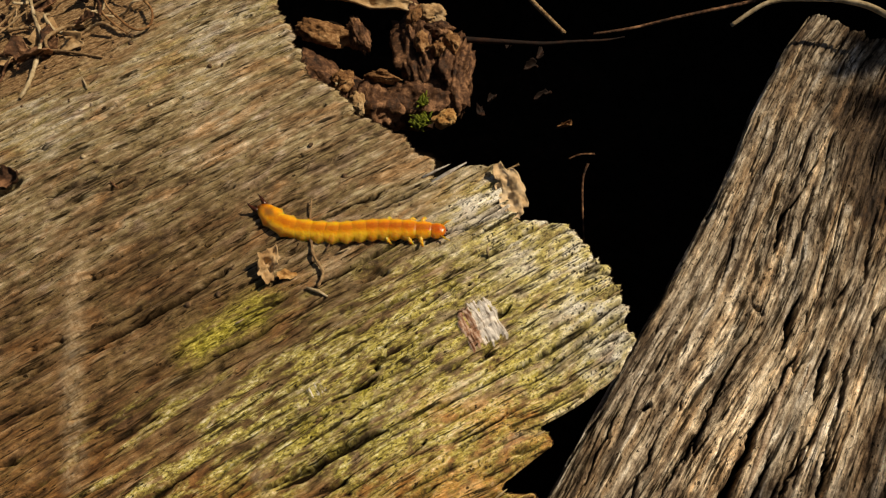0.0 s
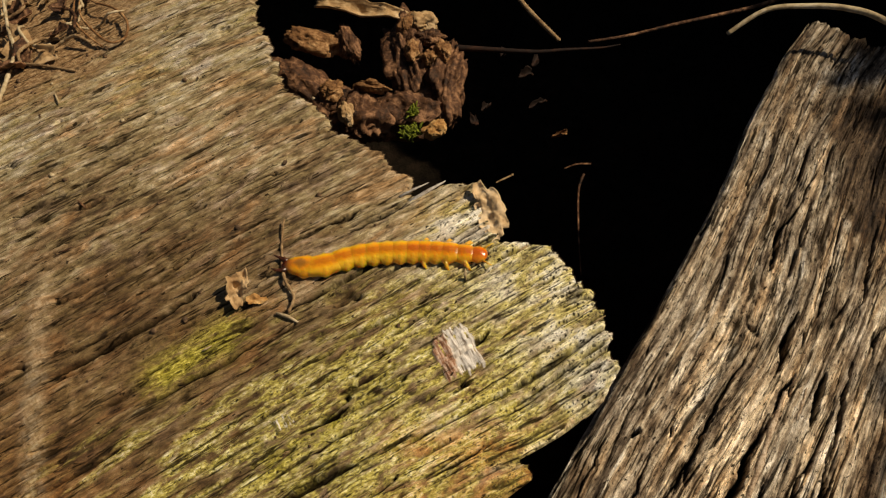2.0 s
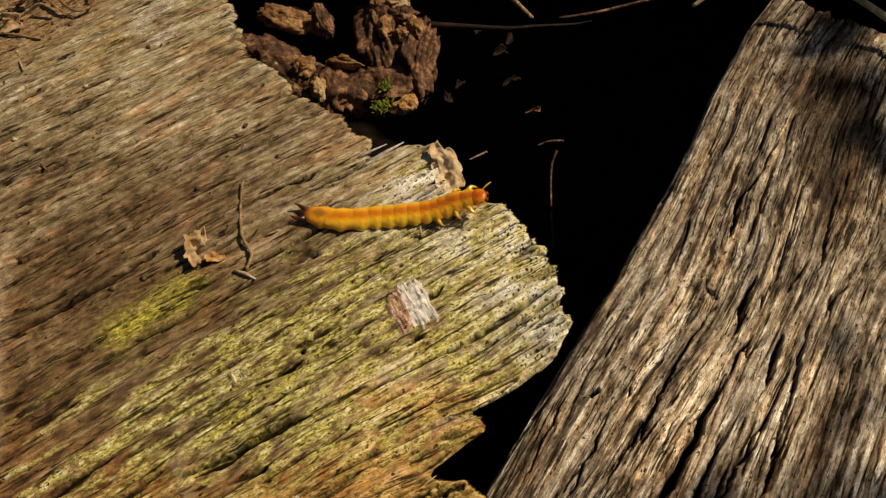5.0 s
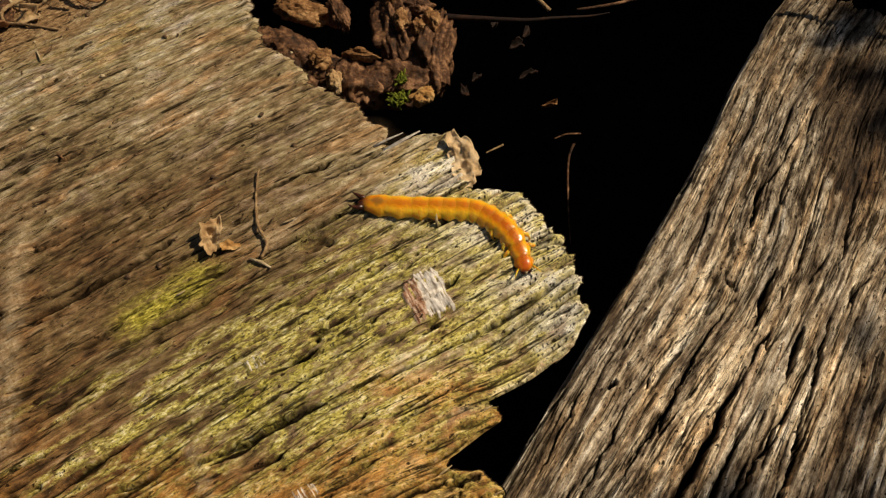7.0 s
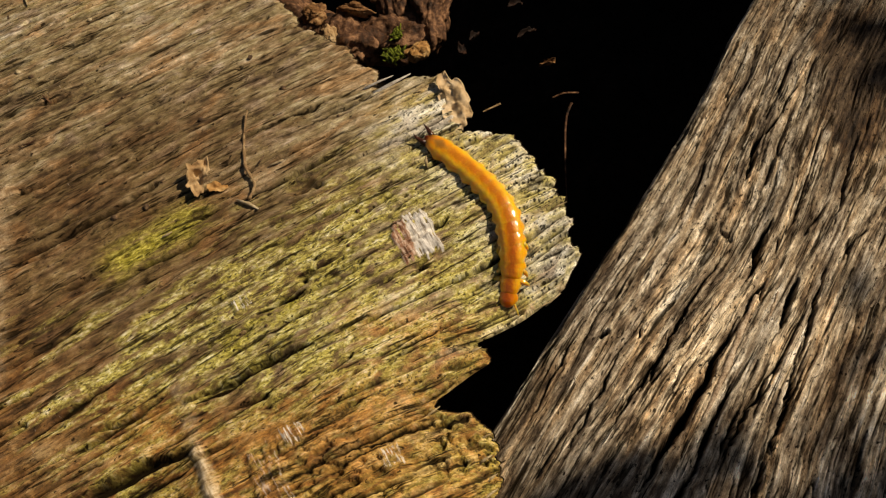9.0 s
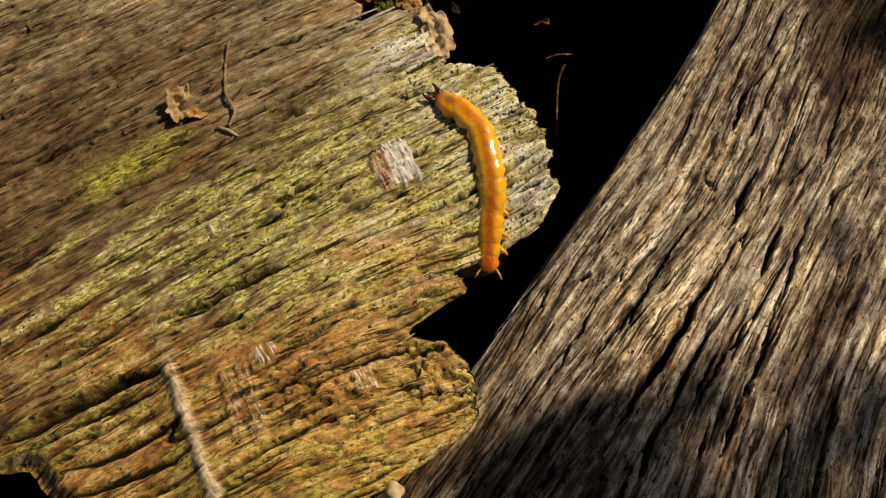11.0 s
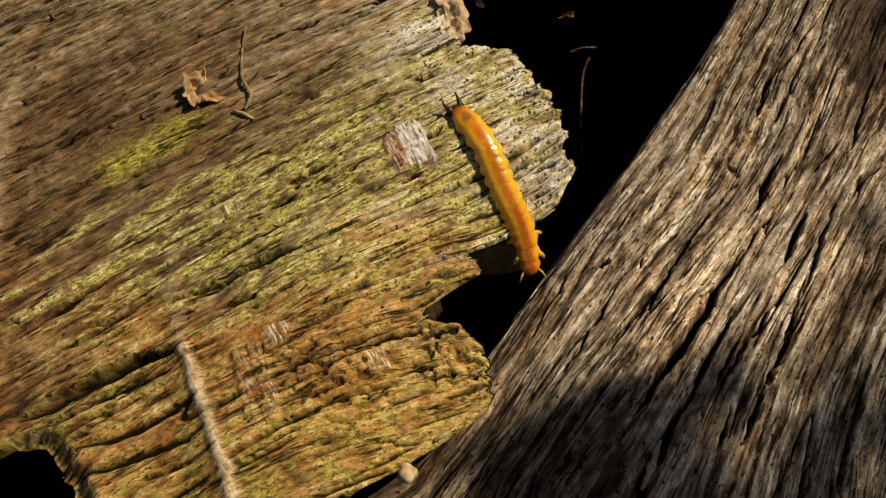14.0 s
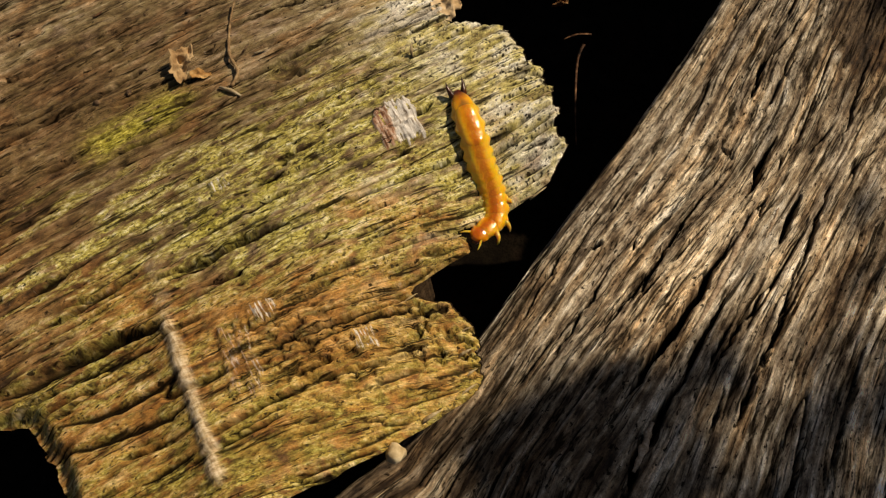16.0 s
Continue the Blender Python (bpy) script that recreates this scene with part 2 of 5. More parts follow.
        lines = m.math("MAXIMUM", lines, m.math("MULTIPLY", m.ramp(wave, (thin * 0.5, 1.0), (thin * 1.7, 0.0)), here))
    lines = m.math("MULTIPLY", lines, clean)
    col = m.mix(m.math("MULTIPLY", lines, 0.92), col, (0.014, 0.010, 0.006))
    height = m.math("ADD", m.math("MULTIPLY", fibre, 0.35), m.math("ADD", m.math("MULTIPLY", fleck, 0.5), m.math("MULTIPLY", hair, 0.2)))
    height = m.math("SUBTRACT", height, m.math("MULTIPLY", m.math("MAXIMUM", lines, pits), 0.5))
    m.bump(height, 0.5 if lichen else 0.8, 0.0009)
    matt = m.math("MAXIMUM", m.attr("crack_shade"), m.math("MAXIMUM", lines, pits))
    gloss = m.math("MULTIPLY", m.math("SUBTRACT", 1.0, matt, True), 0.3)
    return m.set(Base_Color=col, Roughness=m.ramp(mottle, (0.3, 0.68), (0.7, 0.9)), Specular_IOR_Level=gloss)


def mottled(name, a, b, c, size=900.0, rough=0.8, bump=0.0003, spec=0.3, through=0.0):
    """A dull natural surface of three colours in blotches and grain; size is in waves a metre."""
    m = Nodes(name)
    pos = m.coords("Object")
    big, small = m.noise(pos, size * 0.25, 4, 0.6), m.noise(pos, size, 5, 0.65)
    col = m.ramp(m.math("ADD", m.math("MULTIPLY", big, 0.6), m.math("MULTIPLY", small, 0.4)), (0.34, a), (0.50, b), (0.66, c))
    if bump:
        m.bump(small, 0.7, bump)
    return m.set(Base_Color=col, Roughness=rough, Specular_IOR_Level=spec, Transmission_Weight=through)


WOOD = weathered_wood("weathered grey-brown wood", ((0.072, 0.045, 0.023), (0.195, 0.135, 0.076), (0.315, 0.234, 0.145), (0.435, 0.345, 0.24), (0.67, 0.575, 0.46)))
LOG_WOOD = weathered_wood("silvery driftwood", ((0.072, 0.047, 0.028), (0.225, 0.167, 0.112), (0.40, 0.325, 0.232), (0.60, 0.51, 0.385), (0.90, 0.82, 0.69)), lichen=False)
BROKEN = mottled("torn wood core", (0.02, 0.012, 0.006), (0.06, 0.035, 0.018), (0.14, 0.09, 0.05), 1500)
# soil painted almost black to stand for the deep shade of the gap
SOIL = mottled("soil with the gap's shade in its colour", (0.003, 0.002, 0.0015), (0.007, 0.005, 0.003), (0.014, 0.009, 0.006), 300, 0.95, 0.002, 0.05)
BARK = mottled("brown flaking bark", (0.006, 0.003, 0.0015), (0.085, 0.036, 0.016), (0.36, 0.19, 0.10), 700, 0.7, 0.0010)
LITTER = mottled("dark rusty leaf", (0.05, 0.020, 0.007), (0.22, 0.105, 0.040), (0.48, 0.29, 0.14), 800, 0.8, 0.0008)
PALE_LEAF = mottled("pale dry leaf", (0.34, 0.24, 0.12), (0.58, 0.46, 0.28), (0.74, 0.64, 0.45), 700)
CAP_LEAF = mottled("tan dry leaf", (0.36, 0.23, 0.11), (0.60, 0.43, 0.25), (0.76, 0.61, 0.42), 700)
DEAD_LEAF = mottled("dry tan leaf", (0.20, 0.11, 0.05), (0.40, 0.26, 0.13), (0.55, 0.41, 0.25), 600)
ROOT = mottled("dry brown rootlet", (0.08, 0.045, 0.02), (0.24, 0.15, 0.075), (0.45, 0.33, 0.19), 1200)
STRAW = mottled("pale straw", (0.22, 0.16, 0.09), (0.42, 0.33, 0.20), (0.60, 0.52, 0.38), 900)
MOSS = mottled("bright green moss", (0.03, 0.045, 0.003), (0.10, 0.13, 0.008), (0.26, 0.29, 0.03), 2500)
SILVER = mottled("silver fibre", (0.25, 0.21, 0.18), (0.48, 0.45, 0.42), (0.66, 0.64, 0.62), 1400)
ROTTEN = mottled("orange rotten wood", (0.16, 0.07, 0.02), (0.40, 0.21, 0.07), (0.62, 0.42, 0.20), 900)
TORN = mottled("pale torn splinter", (0.18, 0.12, 0.06), (0.38, 0.29, 0.16), (0.55, 0.46, 0.30), 1500)
SLIVER = mottled("pale pinkish sliver", (0.16, 0.10, 0.06), (0.40, 0.30, 0.21), (0.66, 0.55, 0.43), 2600)
CRUMB = mottled("earth crumb", (0.03, 0.018, 0.01), (0.10, 0.06, 0.035), (0.24, 0.15, 0.08), 2000)


def larva_skin(name, back, side, gut, end=None, blot=None):
    """Wet, half-clear skin over a darker gut; the body's axis is x. end: the colour of the hind rim. blot: a dull spot that shows through."""
    m = Nodes(name)
    pos = m.coords("Object")
    n = m.tree.nodes.new("ShaderNodeSeparateXYZ")
    m.put(n.inputs[0], pos)
    across = m.math("MULTIPLY", m.math("ABSOLUTE", n.outputs[1]), 1000.0)
    blotch = m.noise(pos, 900, 4, 0.6)
    line = m.math("ADD", across, m.math("MULTIPLY", m.math("SUBTRACT", blotch, 0.5), 0.9))
    col = m.mix(m.ramp(line, (0.55, 0.0), (1.0, 1.0)), back, side)
    stripe = m.math("MULTIPLY", m.ramp(line, (0.25, 0.95), (0.60, 0.0)), m.ramp(m.noise(pos, 420, 3, 0.6), (0.32, 0.55), (0.54, 1.0)))
    col = m.mix(stripe, col, gut)
    col = m.mix(m.ramp(m.noise(pos, 2600, 3, 0.6), (0.55, 0.0), (0.8, 0.35)), col, side)
    if blot:
        far = m.math("ADD", m.math("ABSOLUTE", m.math("MULTIPLY", m.math("ADD", n.outputs[0], 0.0004), 550.0)), m.math("MULTIPLY", line, 0.9))
        col = m.mix(m.ramp(far, (0.35, 0.75), (0.85, 0.0)), col, blot)
    if end:
        col = m.mix(m.ramp(m.math("ADD", m.math("MULTIPLY", n.outputs[0], -300.0), m.math("MULTIPLY", blotch, 0.3)), (0.56, 0.0), (0.98, 1.0)), col, end)
    folds = m.noise(pos, 800, 2, 0.5, 0.3)
    m.bump(folds, 0.7, 0.0003)
    m.put(m.bsdf.inputs["Coat Normal"], m.bsdf.inputs["Normal"].links[0].from_socket)
    m.bsdf.subsurface_method = "RANDOM_WALK"
    return m.set(Base_Color=col, Roughness=0.28, Specular_IOR_Level=0.5, Subsurface_Weight=0.65, Subsurface_Radius=(0.0018, 0.0007, 0.00015),
                 Subsurface_Scale=0.8, Coat_Weight=1.0, Coat_Roughness=0.09)


SKIN = larva_skin("amber larva skin", (0.82, 0.34, 0.009), (0.93, 0.50, 0.036), (0.55, 0.16, 0.004))
THORAX_SKIN = larva_skin("orange larva skin", (0.80, 0.29, 0.007), (0.92, 0.43, 0.024), (0.48, 0.10, 0.002))
HEAD_SKIN = larva_skin("glossy orange larva head", (0.70, 0.19, 0.005), (0.78, 0.27, 0.010), (0.50, 0.09, 0.003))
TAIL_SKIN = larva_skin("amber tail skin", (0.78, 0.31, 0.008), (0.88, 0.42, 0.020), (0.62, 0.22, 0.008), (0.10, 0.014, 0.002), (0.22, 0.11, 0.02))
LEG_SKIN = larva_skin("pale amber leg", (0.70, 0.32, 0.03), (0.80, 0.42, 0.05), (0.60, 0.24, 0.02))
HORN = mottled("dark red-brown horn", (0.012, 0.004, 0.002), (0.035, 0.009, 0.003), (0.09, 0.022, 0.006), 2500, 0.3, 0.0, 0.5)


# ---- mesh helpers ----
def mesh_of(name, verts, faces, material, uvs=None, attrs=None, smooth_shade=True):
    me = bpy.data.meshes.new(name)
    me.from_pydata([tuple(v) for v in verts], [], [tuple(f) for f in faces]) if not isinstance(faces, np.ndarray) else fill(me, verts, faces)
    me.materials.append(material)
    if smooth_shade:
        me.polygons.foreach_set("use_smooth", np.ones(len(me.polygons), dtype=bool))
    if uvs is not None:
        loops = np.empty(len(me.loops), dtype=np.int32)
        me.loops.foreach_get("vertex_index", loops)
        me.uv_layers.new(name="UVMap").data.foreach_set("uv", np.ascontiguousarray(uvs[loops], dtype=np.float32).ravel())
    for key, value in (attrs or {}).items():
        me.attributes.new(key, "FLOAT", "POINT").data.foreach_set("value", np.ascontiguousarray(value, dtype=np.float32))
    me.update()
    return me


def fill(me, verts, quads):
    me.vertices.add(len(verts))
    me.vertices.foreach_set("co", np.ascontiguousarray(verts, dtype=np.float32).ravel())
    me.loops.add(quads.size)
    me.loops.foreach_set("vertex_index", np.ascontiguousarray(quads, dtype=np.int32).ravel())
    me.polygons.add(len(quads))
    me.polygons.foreach_set("loop_start", np.arange(0, quads.size, 4, dtype=np.int32))
    me.update(calc_edges=True)
    me.validate()


def part(name, bm, material, parent=None, label=""):
    """Link a bmesh as one mesh object under a thing or a part."""
    me = bpy.data.meshes.new(name)
    bm.to_mesh(me)
    bm.free()
    me.materials.append(material)
    me.polygons.foreach_set("use_smooth", np.ones(len(me.polygons), dtype=bool))
    ob = new(name, me)
    ob.parent = parent
    return tagged(ob, label)


def tube(bm, pts, radii, sides=7, flat=1.0):
    """A tapering stalk through pts (metres), closed at both ends."""
    pts = [Vector(p) for p in pts]
    rings = []
    for k, p in enumerate(pts):
        d = (pts[min(k + 1, len(pts) - 1)] - pts[max(k - 1, 0)]).normalized()
        a = d.cross(Vector((0, 0, 1)) if abs(d.z) < 0.9 else Vector((1, 0, 0))).normalized()
        b = d.cross(a)
        r = radii[k] if isinstance(radii, (list, tuple)) else radii
        rings.append([bm.verts.new(p + a * math.cos(2 * math.pi * i / sides) * r + b * math.sin(2 * math.pi * i / sides) * r * flat) for i in range(sides)])
    for r, s in zip(rings, rings[1:]):
        for i in range(sides):
            bm.faces.new((r[i], r[(i + 1) % sides], s[(i + 1) % sides], s[i]))
    bm.faces.new(rings[0][::-1])
    bm.faces.new(rings[-1])
    bmesh.ops.recalc_face_normals(bm, faces=bm.faces[:])
    return bm


def curve_through(pts, n=12):
    """Points of a smooth curve through pts."""
    pts = [Vector(p) for p in pts]
    out = []
    for k in range(len(pts) - 1):
        p0, p1, p2, p3 = pts[max(k - 1, 0)], pts[k], pts[k + 1], pts[min(k + 2, len(pts) - 1)]
        for i in range(n):
            t = i / n
            out.append(0.5 * (2 * p1 + (p2 - p0) * t + (2 * p0 - 5 * p1 + 4 * p2 - p3) * t * t + (3 * p1 - p0 - 3 * p2 + p3) * t ** 3))
    return out + [pts[-1]]


def flake(size_x, size_y, thick, curl, seed, crumple=0.15, ragged=0.25, n=14):
    """A crumpled scrap of leaf or bark with a ragged rim and real thickness."""
    bm = bmesh.new()
    rnd = random.Random(seed)
    ph = [rnd.uniform(0, 6.28) for _ in range(5)]
    off = Vector((rnd.uniform(0, 50), rnd.uniform(0, 50), rnd.uniform(0, 50)))
    sheets = []
    for side in (0, 1):
        rows = []
        for i in range(n + 1):
            r = i / n
            row = []
            for k in range(2 * n):
                a = math.pi * k / n
                rim = 1 + ragged * (0.5 * math.sin(2 * a + ph[0]) + 0.35 * math.sin(3 * a + ph[1]) + 0.3 * math.sin(5 * a + ph[2]) + 0.25 * math.sin(9 * a + ph[3]) + 0.2 * math.sin(14 * a + ph[4]))
                x, y = r * rim * math.cos(a) * size_x / 2, r * rim * math.sin(a) * size_y / 2
                q = Vector((x / size_x * 3, y / size_x * 3, 0)) + off
                z = curl * (y / size_y * 2) ** 2 + crumple * size_x * (noise.noise(q) + 0.5 * noise.noise(q * 2.3) + 0.25 * noise.noise(q * 5))
                row.append(bm.verts.new((x, y, z - side * thick)))
            rows.append(row)
        sheets.append(rows)
        for r, s in zip(rows, rows[1:]):
            for k in range(2 * n):
                f = (r[k], s[k], s[(k + 1) % (2 * n)], r[(k + 1) % (2 * n)])
                bm.faces.new(f if side == 0 else f[::-1])
    top, low = sheets[0][-1], sheets[1][-1]
    for k in range(2 * n):
        bm.faces.new((top[k], low[k], low[(k + 1) % (2 * n)], top[(k + 1) % (2 * n)]))
    bmesh.ops.remove_doubles(bm, verts=bm.verts[:], dist=1e-6)
    bmesh.ops.recalc_face_normals(bm, faces=bm.faces[:])
    return bm


def pebble(size, seed, flat=0.7):
    bm = bmesh.new()
    bmesh.ops.create_icosphere(bm, subdivisions=2, radius=size / 2)
    off = Vector((seed * 3.1, seed * 1.7, 0))
    for v in bm.verts:
        v.co *= 1 + 0.45 * noise.noise(v.co / size * 2.4 + off)
        v.co.z *= flat
    return bm


# ---- the broken slab of wood ----
GRAIN = radians(31.0)
CG, SG = math.cos(GRAIN), math.sin(GRAIN)


def slab_form(x, y):
    """Height in mm of the slab's top, before the grain, at x, y in mm: nearly level, rolling off towards the rotten corner."""
    k = 1.3 - 0.5 * smooth(27, 34, y) - 0.8 * smooth(36, 54, y)
    w = x - (-10 + (y - 15) * 0.4)
    soft = 3 * np.log1p(np.exp(np.clip(w / 3, -30, 30)))
    return 1.5 - 0.0008 * (x + 15) ** 2 - 0.0012 * (y - 50) ** 2 - k * np.minimum(soft, 16)


# the broken end: how far the wood reaches along the grain, from one edge of the slab to the other (x, y of its corners, mm)
END = [(-38, 170), (-37.5, 128), (-37.3, 116.4), (-32.1, 103.7), (-29.3, 95.6), (-23.8, 91.1), (-19.8, 85.2), (-12.1, 81.1), (-11.6, 77.2), (-8.6, 75.9), (-8.2, 72.7),
       (-5.7, 73.4), (-2.4, 75.0), (1.6, 74.6), (2.4, 70.2), (3.8, 64.6), (10.0, 63.8), (13.1, 60.8), (14.6, 57.9), (16.6, 54.1), (17.3, 50.6), (18.3, 47.4),
       (16.9, 44.4), (10.7, 39.9), (5.8, 36.6), (6.9, 34.4), (0.5, 29.5), (0.9, 28.6), (4.0, 29.2), (6.4, 27.6), (7.8, 25.0), (7.4, 22.0), (6.6, 20.6), (2.4, 16.4), (-2.8, 11.4), (-9.2, 6.4), (-14, 2.5)]
end_v = np.array([-x * SG + y * CG for x, y in END])
end_u = np.array([x * CG + y * SG for x, y in END])
order = np.argsort(end_v)
end_v, end_u = np.maximum.accumulate(end_v[order] + np.arange(len(order)) * 1e-4), end_u[order]


def slab_end(v):
    e = np.interp(v, end_v, end_u)
    strip = smooth(0.3, 0.7, vnoise(v / 1.5, v * 0, 5)) - 0.5
    return e - 0.25 + 0.55 * strip + 0.5 * (smooth(0.25, 0.75, vnoise(v / 0.6, v * 0, 6)) - 0.5) + 0.35 * (vnoise(v / 0.2, v * 0, 7) - 0.5)


CRACKS = [(1.7, 1.6, -55.5, 45.8, -48.8, 50.0, -42.2, 53.5, -38.7, 56.8, -36.4, 58.5), (0.9, 1.0, -45.4, 58.1, -41.1, 61.6, -38.2, 64.7), (0.4, 0.8, -56.5, 48.3, -49.9, 51.3, -42.6, 56.1),
          (1.0, 1.1, -42.6, 41.6, -39.1, 43.4, -35.6, 45.6, -31.3, 47.8, -27.0, 50.9), (0.6, 1.0, -66.4, 42.4, -59.9, 45.7), (0.9, 1.0, -16.8, 66.3, -9.1, 70.9), (1.1, 1.0, -20.9, 38.0, -15.4, 41.3),
          (0.6, 0.9, -6.0, 32.3, 1.1, 37.1), (0.4, 0.8, -30.0, 62.0, -20.0, 67.5, -14.0, 71.0), (0.45, 0.8, -13.0, 47.0, -8.7, 49.6), (0.8, 0.9, -25.0, 54.6, -14.0, 60.2)]
LOW_CRACKS = [(1.6, 1.8, -27.0, 27.2, -23.4, 29.0, -19.0, 32.2, -13.7, 34.2), (0.6, 0.9, -53.9, 22.5, -50.0, 24.4), (0.7, 0.9, -46.9, 23.3, -43.9, 25.8, -37.5, 30.0), (0.5, 0.8, -30.7, 22.0, -26.3, 24.1),
              (2.0, 1.6, -45.1, 13.6, -41.3, 15.1, -37.1, 17.6, -33.1, 19.8, -29.7, 21.0, -25.5, 22.4), (0.8, 0.7, -40.8, 13.1, -32.3, 17.2, -26.2, 20.5), (1.3, 1.0, -37.4, 10.4, -30.6, 12.6, -23.6, 16.6),
              (1.2, 1.0, -37.3, 7.1, -28.9, 10.2, -22.4, 13.0), (0.9, 0.8, -26.6, 4.7, -21.0, 8.0), (0.4, 0.7, -16.0, 28.6, -9.0, 32.4), (0.7, 1.2, -8.5, 22.2, -2.6, 25.4, 0.4, 27.6), (0.4, 0.7, -20.0, 35.5, -12.0, 39.5)]
# worm holes and dents: x, y, radius, depth (mm)
HOLES = [(-8.7, 44.7, 0.55, 1.4), (-14.4, 45.3, 0.35, 0.8), (-9.5, 32.5, 0.5, 0.8), (-17.2, 56.2, 2.4, 0.7), (-3.4, 54.0, 0.5, 0.9), (-37.8, 57.2, 1.3, 1.0), (-33.0, 100.0, 1.0, 0.4), (-50.0, 92.0, 0.5, 0.7), (-26.0, 88.0, 0.6, 0.8), (-44.0, 78.0, 0.5, 0.6), (-28.5, 77.5, 0.7, 0.7), (-74.7, 75.6, 2.6, 2.4)]
# rim from which a layer has broken away, across the grain by the distance along it (mm)
RIM_U, RIM_V = (-34, -31.5, -25, -17.4, -14.6, -9.5, -6), (34.6, 35.0, 34.8, 34.4, 33.5, 31.9, 31.0)
SCARS = [(-60.2, 61.0, -53.0, 29.0, 2.4, 0.15), (-26.1, 21.5, -18.2, 5.8, 1.25, 0.50), (-29.5, 29.6, -26.2, 22.0, 1.6, 0.12)]


# torn patches whose fibre crosses the grain: corner, run of the fibre, breadth (mm), and how far rust takes the place of silver
PATCHES = [((-5.9, 50.0), (2.6, -6.0), (4.9, 2.6), 0.38), ((-17.6, 24.0), (1.0, -2.4), (3.2, 1.4), 0.0), ((-20.6, 21.6), (2.6, -8.0), (4.2, 0.6), 0.72), ((-6.4, 22.6), (0.9, -2.1), (2.4, 1.3), 0.0), ((-24.6, 39.6), (0.8, -1.6), (2.4, 1.6), 0.0)]


def cross_fibre(x, y):
    """Height in mm, silver and rust shares of the torn patches."""
    h, silver, rust = 0 * x, 0 * x, 0 * x
    for k, ((cx, cy), (fx, fy), (bx, by), red) in enumerate(PATCHES):
        det = fx * by - fy * bx
        a = ((x - cx) * by - (y - cy) * bx) / det
        b = (fx * (y - cy) - fy * (x - cx)) / det
        lf, lb = math.hypot(fx, fy), math.hypot(bx, by)
        comb = fbm(b * lb / 0.30 + 0.3 * np.sin(a * 4 + k), a * lf / 4.0, 140 + k, 3)
        a2 = a + 0.40 * (fbm(b * lb / 0.7, a, 150 + k, 3) - 0.5)
        b2 = b + 0.22 * (fbm(a * lf / 1.8, b, 160 + k, 3) - 0.5)
        inside = smooth(0, 0.10, a2) * smooth(1, 0.9, a2) * smooth(0, 0.08, b2) * smooth(1, 0.92, b2)
        h = h + inside * (0.30 + 0.7 * (comb - 0.5))
        share = inside * (1.0 if k == 0 else 0.34) * smooth(0.20, 0.40, comb)
        red_here = smooth(red + 0.08, red - 0.08, b2) if red else 0 * x
        silver, rust = np.maximum(silver, share * (1 - red_here)), np.maximum(rust, share * red_here)
    return h, silver, rust


